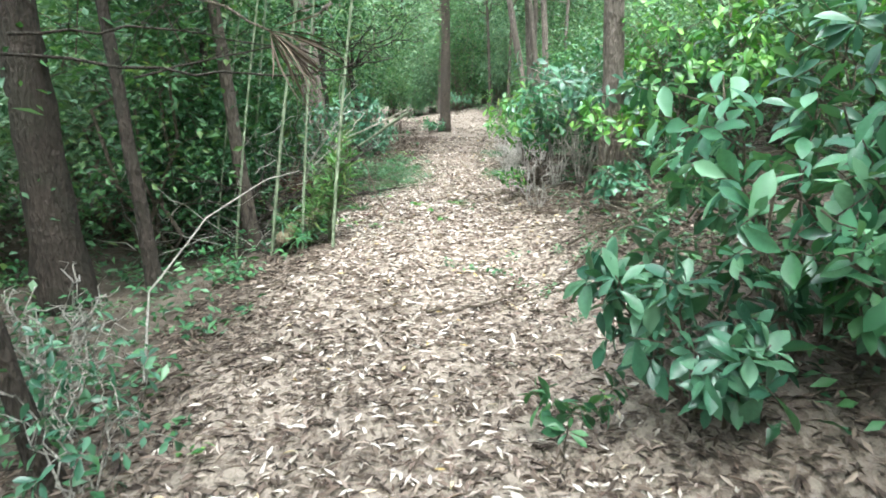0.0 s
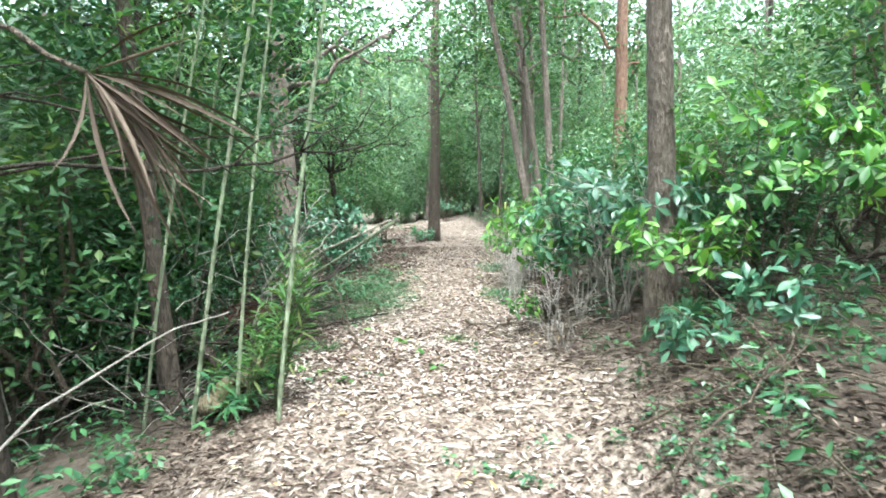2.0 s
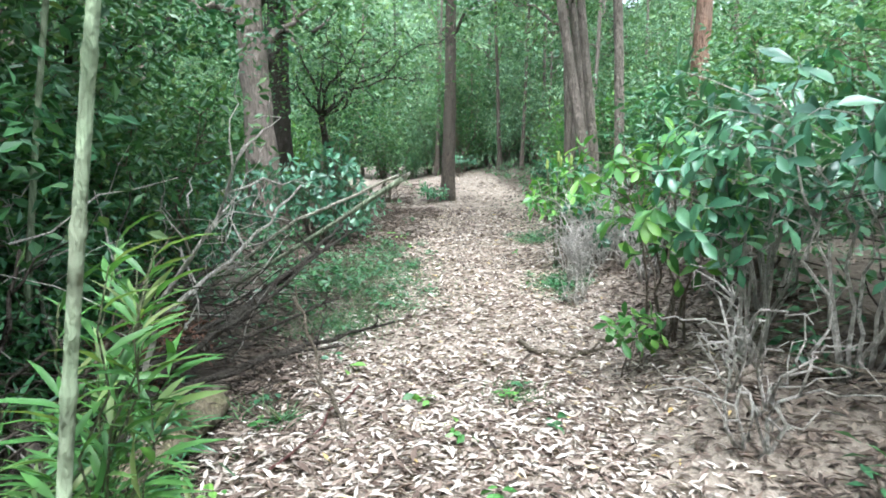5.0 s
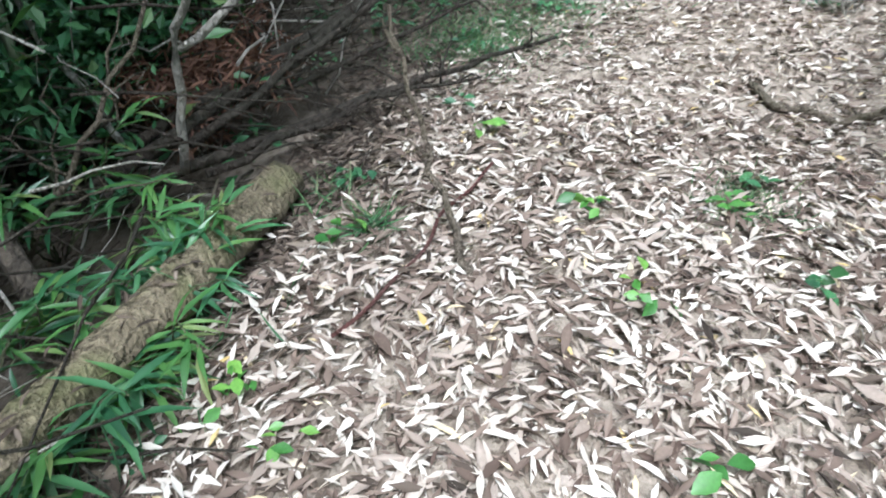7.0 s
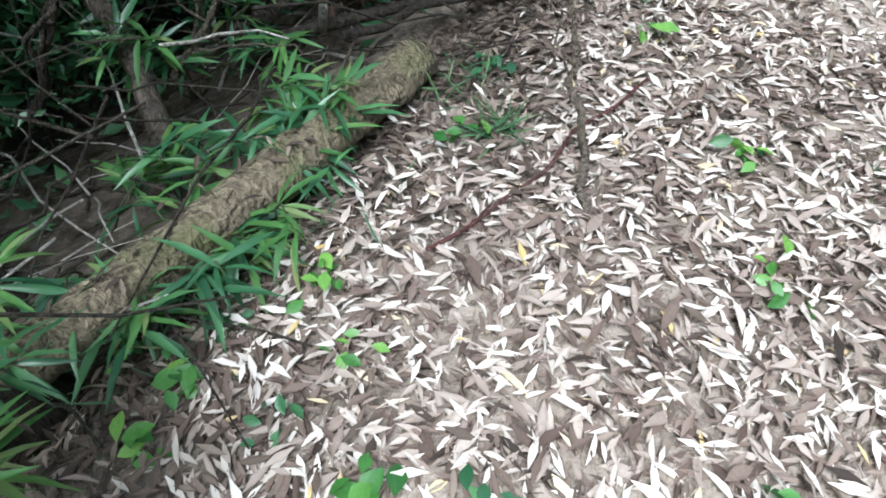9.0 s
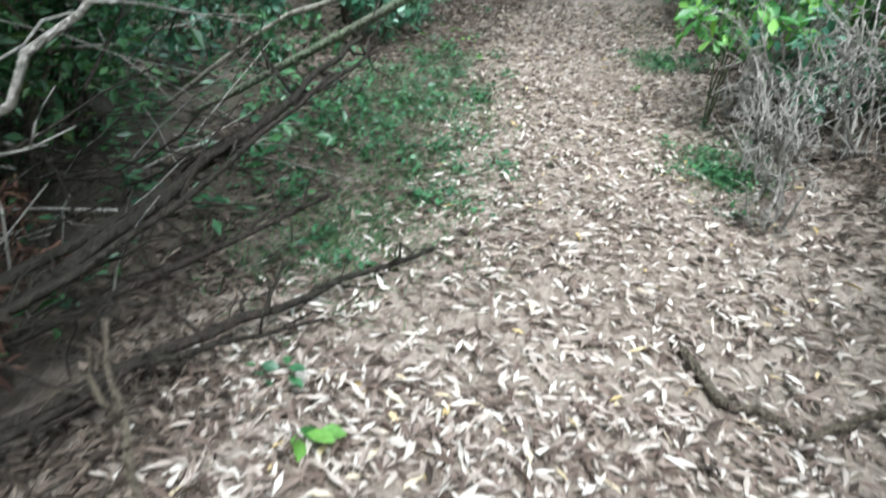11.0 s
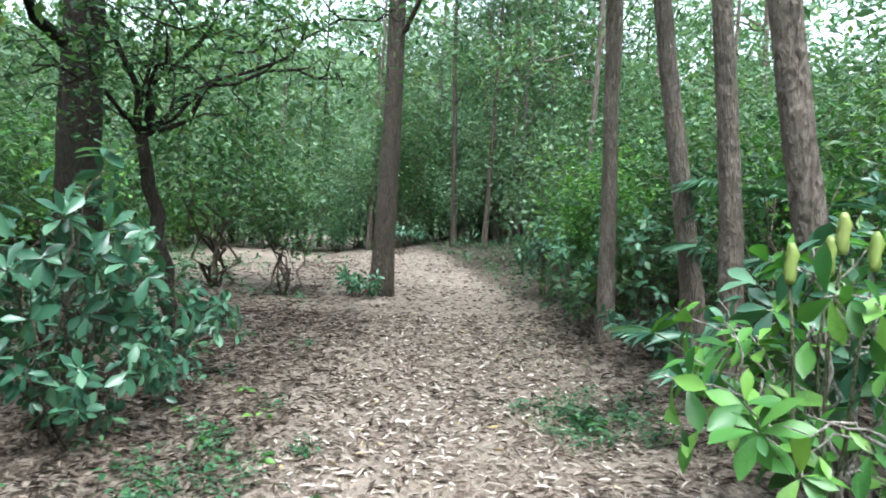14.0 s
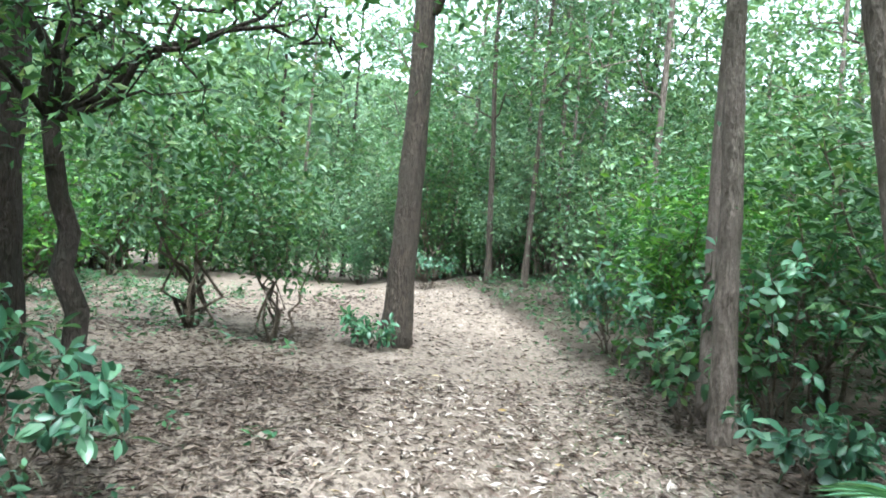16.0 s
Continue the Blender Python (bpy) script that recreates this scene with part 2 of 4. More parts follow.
def tube(points, radii, sides=7, rough=0.0, seed=0, capped=True):
    """A bent, tapering round bar through the points."""
    p, r = np.asarray(points, float), np.asarray(radii, float)
    way = unit(np.gradient(p, axis=0))
    ref = np.where(np.abs(way[:, 2:3]) > 0.9, [[1.0, 0, 0]], [[0, 0, 1.0]])
    a = unit(np.cross(way, ref))
    b = np.cross(way, a)
    ang = np.linspace(0, 2 * np.pi, sides, endpoint=False)
    own = np.random.default_rng(seed)
    rad = r[:, None] * (1 + rough * own.standard_normal((len(p), sides)))
    v = p[:, None] + rad[..., None] * (np.cos(ang)[None, :, None] * a[:, None] + np.sin(ang)[None, :, None] * b[:, None])
    i, j = np.meshgrid(np.arange(len(p) - 1), np.arange(sides), indexing="ij")
    k = (j + 1) % sides
    f = np.stack([i * sides + j, i * sides + k, (i + 1) * sides + k, (i + 1) * sides + j], -1).reshape(-1, 4)
    v = v.reshape(-1, 3)
    if capped:
        n = len(v)
        v = np.concatenate([v, p[:1], p[-1:]])
        last = (len(p) - 1) * sides
        caps = [[n, (q + 1) % sides, q, q] for q in range(sides)] + [[n + 1, last + q, last + (q + 1) % sides, last + (q + 1) % sides] for q in range(sides)]
        tri = np.array(caps)[:, :3]
        return v, f, tri
    return v, f, None


def add_tube(shape, points, radii, sides=7, rough=0.0, seed=0, capped=True):
    v, f, tri = tube(points, radii, sides, rough, seed, capped)
    base = shape.count
    shape.add(v, f)
    if tri is not None:
        shape.faces.append(tri + base)


def bend(start, end, sag=0.0, wobble=0.0, n=8, own=None):
    """Points from start to end, bowed upward by sag and shaken by wobble."""
    own = own or rng
    s = np.linspace(0, 1, n)[:, None]
    p = np.asarray(start, float) * (1 - s) + np.asarray(end, float) * s
    p[:, 2] += sag * 4 * s[:, 0] * (1 - s[:, 0])
    shake = own.standard_normal((n, 3)) * wobble
    shake[0] = shake[-1] = 0
    return p + shake


def leaf_plan(rows, width, widest, droop, fold, point=0.04):
    """An outline of a leaf along y, one long: three columns, folded at the midrib."""
    v = []
    for s in np.linspace(0, 1, rows):
        w = max(point, (s / widest) ** 0.75 if s < widest else (1 - ((s - widest) / (1 - widest)) ** 2) ** 0.9) * width / 2
        z = -droop * s * s
        v += [(-w, s, z + fold * w), (0, s, z), (w, s, z + fold * w)]
    f = [(3 * r + c, 3 * r + c + 1, 3 * r + c + 4, 3 * r + c + 3) for r in range(rows - 1) for c in (0, 1)]
    return np.array(v), np.array(f)


LEAF_FULL = leaf_plan(6, 0.42, 0.6, 0.16, 0.35)
LEAF_WIDE = leaf_plan(5, 0.55, 0.5, 0.2, 0.3)
LEAF_SLIM = leaf_plan(4, 0.14, 0.35, 0.35, 0.4)
LEAF_FLAT = leaf_plan(3, 0.27, 0.45, -0.10, 0.5)
LEAF_CURL = leaf_plan(4, 0.23, 0.5, 0.22, 0.9)
BLADE = leaf_plan(4, 0.05, 0.2, 0.45, 0.5, 0.08)
LEAF_SMALL = (np.array([(0, 0, 0), (-0.22, 0.5, 0.03), (0, 1, -0.12), (0.22, 0.5, 0.03)]), np.array([(0, 3, 2), (0, 2, 1)]))


def axes(way, up):
    y = unit(way)
    x = np.cross(y, up)
    bad = np.linalg.norm(x, axis=-1) < 1e-4
    x[bad] = [1, 0, 0]
    x = unit(x)
    return x, y, np.cross(x, y)


def leaves(shape, plan, at, way, up, size):
    """Adds one leaf for each row of at."""
    v, f = plan
    at, size = np.asarray(at, float), np.asarray(size, float)
    x, y, z = axes(np.asarray(way, float), np.asarray(up, float))
    w = at[:, None] + size[:, None, None] * (v[None, :, :1] * x[:, None] + v[None, :, 1:2] * y[:, None] + v[None, :, 2:] * z[:, None])
    n = len(at)
    ff = f[None] + (np.arange(n) * len(v))[:, None, None]
    shape.add(w.reshape(-1, 3), ff.reshape(-1, f.shape[1]))


def leaf_objects(meshes, at, way, up, size, parent):
    """The same as objects of their own that share a few meshes."""
    x, y, z = axes(np.asarray(way, float), np.asarray(up, float))
    for i in range(len(at)):
        ob = new("leaf", meshes[i % len(meshes)])
        ob.parent = parent
        s = size[i]
        ob.matrix_basis = Matrix(((x[i][0] * s, y[i][0] * s, z[i][0] * s, at[i][0]), (x[i][1] * s, y[i][1] * s, z[i][1] * s, at[i][1]),
                                  (x[i][2] * s, y[i][2] * s, z[i][2] * s, at[i][2]), (0, 0, 0, 1)))


def random_ways(n, own, flat=1.0):
    v = own.standard_normal((n, 3))
    v[:, 2] *= flat
    return unit(v)


def tilted_up(n, own, spread=0.6):
    return unit(np.array([0, 0, 1.0]) + spread * own.standard_normal((n, 3)))


# ---- ground ----
def trail_middle(y):
    y = np.asarray(y, float)
    near = np.interp(y, [-5, 8, 12.7, 15.7, 19, 22, 25, 28, 31, 34, 60], [0, 0, 0.48, 0.75, 1.05, 1.3, 1.35, 1.0, 0.2, -4, -30])
    return near


def trail_half(y):
    return np.interp(np.asarray(y, float), [-5, 5, 8, 9.5, 11, 12.7, 19, 25], [1.15, 1.05, 1.2, 1.3, 1.15, 1.05, 1.1, 0.8])


def ground_z(x, y):
    x, y = np.asarray(x, float), np.asarray(y, float)
    u = x - trail_middle(np.minimum(y, 27))
    up = np.maximum(u - 0.85, 0)
    rise = np.where(up < 1.4, 0.42 * up, 0.588 + 0.1 * (up - 1.4))
    rise = np.minimum(rise, 1.2) * np.interp(y, [13, 16.5, 20], [1, 0.65, 0.4])
    climb = np.interp(y, [14.5, 18.5, 22.5, 26, 60], [0, 0.1, 0.28, 0.36, 0.5]) + np.interp(y, [25, 31, 60], [0, 0.6, 0.8]) * np.interp(x, [-1.0, 2.0], [0, 1])
    down = np.minimum(np.maximum(-u - 1.15, 0) * 0.22, 0.5) * np.interp(y, [8, 12], [1, 0.15])
    fade = np.interp(np.maximum(np.abs(x) / 30, np.abs(y - 10) / 40), [0.5, 1], [1, 0])
    ripple = 0.025 * np.sin(1.7 * x + 0.6 * y) * np.cos(1.1 * y - 0.4 * x) + 0.012 * np.sin(4.3 * x + 1.0) * np.sin(3.7 * y)
    return (rise - down + ripple + climb) * fade


def gz(x, y):
    return float(ground_z(x, y))


def build_ground():
    xs = np.unique(np.concatenate([np.linspace(-900, -12, 14), np.linspace(-12, 14, 170), np.linspace(14, 900, 14)]))
    ys = np.unique(np.concatenate([np.linspace(-900, -4, 12), np.linspace(-4, 34, 240), np.linspace(34, 900, 14)]))
    X, Y = np.meshgrid(xs, ys, indexing="ij")
    Z = ground_z(X, Y)
    near = (np.abs(X) < 9) & (Y > -4) & (Y < 30)
    Z = Z + np.where(near, 0.012 * rng.standard_normal(Z.shape), 0)
    v = np.stack([X, Y, Z], -1).reshape(-1, 3)
    i, j = np.meshgrid(np.arange(len(xs) - 1), np.arange(len(ys) - 1), indexing="ij")
    n = len(ys)
    f = np.stack([i * n + j, (i + 1) * n + j, (i + 1) * n + j + 1, i * n + j + 1], -1).reshape(-1, 4)
    ob = new("ground", Shape().add(v, f).mesh("ground", GROUND))
    d = np.abs(X - trail_middle(Y)) / trail_half(Y)
    t = np.clip((1.15 - d) / 0.5, 0, 1) * np.where(Y > 60, 0, 1)
    # Beyond y 20 the trail colour fades out, painting in the far shade.
    t = t * np.interp(Y, [9, 14, 20, 24, 26], [0.2, 0.8, 0.7, 0.4, 0.0])
    side_path = np.exp(-((Y - 26.6 + 0.12 * X) / 0.9) ** 4) * np.interp(X, [-14, -9, 0.2, 1.6], [0, 0.75, 0.75, 0])
    t = np.maximum(t, side_path)
    ob.data.attributes.new("trail", "FLOAT", "POINT").data.foreach_set("value", t.ravel().astype(np.float32))
    # Mask of the painted shade on both sides of the trail.
    shaded = np.clip((d - 1.15) / 0.5, 0, 1) * np.where((X < 1) & (Y > 14), 0.25, 1.0)
    ob.data.attributes.new("shaded_soil", "FLOAT", "POINT").data.foreach_set("value", shaded.ravel().astype(np.float32))
    return tagged(ob, "woodland ground with a trodden trail under fallen leaves", "ground", kind="structure")


ground = build_ground()


# ---- trees ----
def trunk_points(height, lean, wobble, own, n=14, curve=(0.0, 0.0)):
    s = np.linspace(0, 1, n)
    p = np.stack([lean[0] * s * height + curve[0] * s * s, lean[1] * s * height + curve[1] * s * s, s * height - 0.15], -1)
    shake = own.standard_normal((n, 2)) * wobble
    shake[:2] = 0
    p[:, :2] += np.cumsum(shake, 0) * 0.5
    return p


def clumps(tips, per, radius, size, own, plan=LEAF_SMALL, spread=0.7, flat=0.6):
    tips = np.asarray(tips)
    n = len(tips) * per
    at = np.repeat(tips, per, 0) + own.standard_normal((n, 3)) * radius * np.array([1, 1, flat])
    shape = Shape()
    leaves(shape, plan, at, random_ways(n, own, 0.45) + np.array([0, 0, -0.25]), tilted_up(n, own, spread), size * own.uniform(0.6, 1.25, n))
    return shape


def tree(name, x, y, dia, height, bark, label, lean=(0, 0), crown_from=4.0, reach=2.2, limbs=7, per=60, leaf=LEAF_WOOD, size=0.15, wobble=0.02,
         sides=14, seed=1, group="", rough=0.05, flare=1.5, low_limbs=0):
    own = np.random.default_rng(seed)
    ob = thing(name, x, y, gz(x, y), label, "tree", group)
    p = trunk_points(height, lean, wobble, own)
    s = np.linspace(0, 1, len(p))
    r = dia / 2 * (1 - 0.65 * s)
    r[0] *= flare
    r[1] *= 1 + (flare - 1) * 0.15
    fine = np.linspace(0, len(p) - 1, 3 * len(p))
    pf = np.stack([np.interp(fine, np.arange(len(p)), p[:, k]) for k in range(3)], -1)
    shape = Shape()
    add_tube(shape, pf, np.interp(fine, np.arange(len(p)), r), sides, rough, seed)
    part("trunk", shape, bark, ob)
    tips = []
    for k in range(limbs + low_limbs):
        low = k >= limbs
        h = own.uniform(0.25, 0.5) * crown_from if low else own.uniform(crown_from * 0.75, height * 0.97)
        start = np.array([np.interp(h, p[:, 2], p[:, c]) for c in range(3)])
        ang = own.uniform(0, 2 * np.pi)
        far = reach * own.uniform(0.35, 0.6) if low else reach * own.uniform(0.55, 1.1)
        end = start + np.array([np.cos(ang) * far, np.sin(ang) * far, own.uniform(0.1, 0.7) * far])
        pts = bend(start, end, 0.12 * far, 0.05 * far, 8, own)
        shape = Shape()
        thick = max(0.012, dia * (0.1 if low else 0.16))
        add_tube(shape, pts, np.linspace(thick, 0.006, 8), 6)
        for q in (3, 4, 5, 6):
            tip = pts[q] + unit(own.standard_normal(3) + (end - start) / far) * far * own.uniform(0.2, 0.45)
            add_tube(shape, bend(pts[q], tip, 0.03, 0.02 * far, 5, own), np.linspace(thick * 0.45, 0.004, 5), 5)
            tips.append(tip)
        tips.append(end)
        part("limb", shape, bark, ob)
    if per:
        part("crown", clumps(tips, per, 0.16 * reach, size, own), leaf, ob, kind="stuff", label="loose green leafy crown", smooth=False)
    return ob


tree("tree", 2.13, 7.95, 0.27, 9.5, BARK_PINK, "slender grey-brown tree with a dark foot beside the trail", (-0.012, 0.0), 4.6, 2.4, 8, 70, seed=3, flare=1.25)
tree("tree", -3.75, 6.45, 0.46, 11, BARK_DARK, "thick dark-barked tree in the thicket", (-0.02, 0.0), 5.0, 2.8, 8, 70, seed=4)
tree("tree", -2.75, 6.3, 0.15, 7, BARK_DARK, "thin dark leaning tree among bamboo", (-0.10, 0.05), 3.6, 1.6, 6, 45, seed=5)
tree("tree", -1.66, 2.62, 0.115, 4.2, BARK_DARK, "thin dark crooked tree leaning from the trail edge", (-0.26, 0.03), 3.0, 1.1, 4, 25, seed=6)
tree("tree", -2.92, 16.9, 0.58, 11, BARK_GREY, "stout tree with furrowed grey-brown bark", (-0.06, 0.0), 4.0, 3.0, 12, 70, seed=7, rough=0.08)
tree("tree", -3.5, 20.6, 0.58, 12, BARK_DARK, "massive dark-barked tree in deep shade", (0.0, 0.0), 4.0, 3.2, 13, 80, seed=8)
tree("tree", 0.33, 22.6, 0.36, 12, BARK_BROWN, "straight dark reddish tree at the bend of the trail", (0.012, 0.0), 4.3, 3.0, 13, 70, seed=9, flare=1.3)
tree("tree", 2.45, 14.3, 0.16, 8.5, BARK_PINK, "slim pale-barked tree with knots", (-0.06, 0.0), 4.6, 1.9, 6, 60, seed=10, flare=1.2)
tree("tree", 2.28, 14.7, 0.165, 9, BARK_PINK, "slim grey-brown tree that leans over the bank", (-0.21, 0.0), 4.6, 1.9, 6, 60, seed=11, flare=1.2)
tree("tree", 4.25, 16.6, 0.34, 10, BARK_RED, "tree with peeling red-brown bark", (0.02, 0.0), 5.0, 2.4, 8, 70, seed=12)
tree("tree", 2.70, 18.85, 0.18, 9, BARK_PINK, "slender upright tree in a pair", (-0.05, 0.0), 4.8, 1.9, 7, 55, seed=13, group="paired trees", flare=1.25)
tree("tree", 2.90, 19.5, 0.17, 9, BARK_GREY, "slender upright tree in a pair", (-0.02, 0.0), 4.8, 1.9, 7, 55, seed=14, group="paired trees", flare=1.25)
tree("tree", 2.92, 17.25, 0.19, 8.5, BARK_PINK, "slim leaning tree with a dark rough foot", (-0.16, 0.0), 4.6, 1.9, 6, 55, seed=15, flare=1.7)
tree("tree", 2.66, 16.25, 0.17, 9, BARK_PINK, "slim grey tree with a dark foot on the bank", (-0.13, -0.03), 4.8, 2.0, 6, 55, seed=16, flare=1.5)
tree("tree", -2.15, 7.7, 0.17, 8, BARK_BROWN, "slim grey-brown tree leaning among bamboo", (-0.09, 0.0), 4.4, 2.0, 6, 50, seed=19)
tree("tree", 2.45, 29.6, 0.15, 11, BARK_BROWN, "slim brown tree far along the trail", (-0.03, 0.0), 4.6, 2.2, 7, 70, seed=17)
tree("tree", 3.1, 28.6, 0.13, 11, BARK_BROWN, "slim brown tree far along the trail", (0.02, 0.0), 4.6, 2.2, 7, 70, seed=18)

# Four trees out of view, added only to shade the start of the trail.
for k, (tx, ty) in enumerate(((3.4, -0.6), (-3.0, 0.2), (2.7, -2.6), (-2.6, -2.6))):
    tree("tree", tx, ty, 0.24, 7.5, BARK_GREY, "unseen grey tree added so that its leafy crown shades the trail", (-0.03 * np.sign(tx), 0.02), 5.2, 3.2, 8, 95, seed=30 + k, size=0.17, group="shading trees")

# Two dense crowns added over the thicket to keep light off it.
tree("tree", -3.3, 9.4, 0.15, 5.8, BARK_DARK, "small dense dark-leaved tree added to shade the thicket", (0.06, 0.0), 2.9, 1.8, 10, 120, leaf=LEAF_DARK, size=0.13, seed=36)
tree("tree", -3.6, 11.8, 0.15, 5.8, BARK_DARK, "small dense dark-leaved tree added to shade the thicket", (0.04, 0.0), 3.1, 1.7, 9, 110, leaf=LEAF_DARK, size=0.13, seed=37)


def forked_tree():
    own = np.random.default_rng(21)
    ob = thing("forked_tree", -1.95, 19.4, gz(-1.95, 19.4), "small dark tree forking low into crooked bare limbs", "tree")
    shape = Shape()
    fork = np.array([-0.46, 0.0, 2.2])
    add_tube(shape, bend((0, 0, -0.1), fork, 0.0, 0.025, 9, own), np.linspace(0.095, 0.065, 9), 10, 0.05)
    part("trunk", shape, BARK_DARK, ob)
    tips = []
    for end, thick in (((-0.9, -0.2, 3.6), 0.045), ((0.5, 0.1, 3.9), 0.045), ((1.6, -0.3, 2.9), 0.035), ((-1.2, -0.8, 2.7), 0.03), ((0.2, -1.1, 3.2), 0.028), ((1.2, 0.5, 3.7), 0.03), ((2.2, 0.4, 3.9), 0.03), ((-0.4, 0.6, 4.2), 0.03)):
        shape = Shape()
        pts = bend(fork, end, 0.2, 0.07, 9, own)
        add_tube(shape, pts, np.linspace(thick, 0.008, 9), 7, 0.05)
        for q in range(2, 9):
            tip = pts[q] + unit(own.standard_normal(3) * np.array([1, 1, 0.6])) * own.uniform(0.4, 0.9)
            add_tube(shape, bend(pts[q], tip, 0.06, 0.04, 6, own), np.linspace(0.012, 0.004, 6), 5)
            tips.append(tip)
        part("limb", shape, BARK_DARK, ob)
    part("crown", clumps(tips, 46, 0.3, 0.11, own), LEAF_WOOD, ob, kind="stuff", smooth=False)


forked_tree()


# ---- bamboo ----
def bamboo(x, y, height, lean, thick, seed):
    own = np.random.default_rng(seed)
    ob = thing("bamboo", x, y, gz(x, y), "tall thin pale-green bamboo culm with ringed joints", "bamboo", "bamboo stand")
    n = int(height / 0.33)
    z = np.linspace(-0.05, height, n + 1)
    bow = lean[0] * z + 0.012 * z * z * np.sign(lean[0])
    shape = Shape()
    pts, rad = [], []
    for k in range(n):
        r = thick * (1 - 0.6 * k / n)
        for q, (dz, w) in enumerate(((0.0, 1.25), (0.02, 0.98), (0.31, 1.0))):
            h = z[k] + dz
            pts.append((np.interp(h, z, bow), lean[1] * h, h))
            rad.append(r * w)
    add_tube(shape, pts, rad, 8)
    part("culm", shape, BAMBOO, ob)
    tips = []
    for k in range(max(3, n // 2), n):
        shape = Shape()
        a = own.uniform(0, 6.3)
        start = np.array([np.interp(z[k], z, bow), lean[1] * z[k], z[k]])
        end = start + np.array([np.cos(a) * 0.6, np.sin(a) * 0.6, 0.35])
        add_tube(shape, bend(start, end, 0.05, 0.02, 5, own), np.linspace(0.006, 0.002, 5), 4)
        part("branch", shape, BAMBOO, ob)
        tips += [end, (start + end) / 2]
    if tips:
        part("foliage", clumps(tips, 16, 0.17, 0.13, own, LEAF_SLIM), LEAF_BAMBOO, ob, kind="stuff", smooth=False)


for k, (bx, by, bh, lx, ly, th) in enumerate((
        (-1.83, 7.2, 5.5, 0.13, 0.0, 0.020), (-1.45, 7.05, 5.0, 0.07, 0.0, 0.015), (-1.08, 6.8, 5.6, 0.09, 0.02, 0.018), (-2.3, 7.4, 5.5, 0.12, 0.03, 0.016),
        (-2.6, 9.2, 6.0, 0.10, 0.0, 0.022), (-2.7, 7.9, 5.2, 0.15, 0.0, 0.014), (-3.1, 9.6, 6.0, 0.08, 0.0, 0.024),
        (-3.6, 11.5, 6.0, 0.09, 0.0, 0.022), (-4.2, 13.5, 6.5, 0.1, 0.0, 0.024))):
    bamboo(bx, by, bh, (lx, ly), th, 40 + k)


# ---- shrubs ----
FULL_MESHES = {}


def leaf_meshes(mat):
    if mat.name not in FULL_MESHES:
        FULL_MESHES[mat.name] = [Shape().add(*leaf_plan(6, w, p, d, 0.35)).mesh("leaf", mat) for w, p, d in ((0.40, 0.6, 0.16), (0.46, 0.55, 0.24), (0.36, 0.62, 0.08))]
    return FULL_MESHES[mat.name]


def whorls(tips, ways, count, size, own):
    """Leaves that stand in a rosette round the end of each twig."""
    at, way, up, big = [], [], [], []
    for tip, d in zip(tips, ways):
        d = unit(d)
        a = unit(np.cross(d, [0.3, 0.2, 1.0]))
        b = np.cross(d, a)
        n = own.integers(max(3, count - 2), count + 3)
        turn = own.uniform(0, 6.3)
        for k in range(n):
            q = turn + 2.4 * k + own.normal(0, 0.35)
            out = np.cos(q) * a + np.sin(q) * b
            way.append(out + d * own.normal(0.25, 0.4) + np.array([0, 0, -0.15]) + 0.15 * own.standard_normal(3))
            up.append(d + np.array([0, 0, 0.8]) + 0.45 * own.standard_normal(3))
            at.append(tip + out * 0.008 - d * size * own.uniform(0, 0.75))
            big.append(size * own.uniform(0.5, 1.15))
    return np.array(at), np.array(way), np.array(up), np.array(big)


def shrub(name, x, y, label, height=1.2, spread=0.7, stems=6, forks=5, per=7, size=0.12, mat=LEAF_DARK, wood=TWIG_BROWN, seed=1, single=0, lean=(0, 0), low=0.35,
          plan=LEAF_FULL, group="", thick=0.012, category="shrub"):
    """A shrub of several stems; single: how many of its leaves are objects of their own."""
    own = np.random.default_rng(seed)
    ob = thing(name, x, y, gz(x, y), label, category, group)
    tips, ways = [], []
    for k in range(stems):
        a = 6.283 * k / stems + own.normal(0, 0.4)
        far = spread * np.sqrt(own.uniform(0.1, 1.0))
        top = np.array([np.cos(a) * far + lean[0], np.sin(a) * far + lean[1], height * own.uniform(0.6, 1.0)])
        foot = np.array([np.cos(a) * 0.06, np.sin(a) * 0.06, -0.05])
        pts = bend(foot, top, 0.05, 0.03, 9, own)
        shape = Shape()
        add_tube(shape, pts, np.linspace(thick, thick * 0.35, 9), 6, 0.06)
        tips.append(top)
        ways.append(pts[-1] - pts[-3])
        for q in range(forks):
            s = own.uniform(low, 0.95)
            start = np.array([np.interp(s * 8, np.arange(9), pts[:, c]) for c in range(3)])
            d = unit(np.array([np.cos(a), np.sin(a), 0.5]) + own.standard_normal(3) * np.array([0.9, 0.9, 0.4]))
            end = start + d * own.uniform(0.12, 0.38) * max(0.5, height)
            add_tube(shape, bend(start, end, 0.02, 0.012, 5, own), np.linspace(thick * 0.5, thick * 0.2, 5), 5)
            tips.append(end)
            ways.append(d)
        part("stem", shape, wood, ob)
    at, way, up, big = whorls(tips, ways, per, size, own)
    if single:
        order = own.permutation(len(at))
        mine, rest = order[:single], order[single:]
        leaf_objects(leaf_meshes(mat), at[mine], way[mine], up[mine], big[mine], ob)
    else:
        rest = np.arange(len(at))
    if len(rest):
        shape = Shape()
        leaves(shape, plan, at[rest], way[rest], up[rest], big[rest])
        part("foliage", shape, mat, ob, kind="stuff")
    return ob


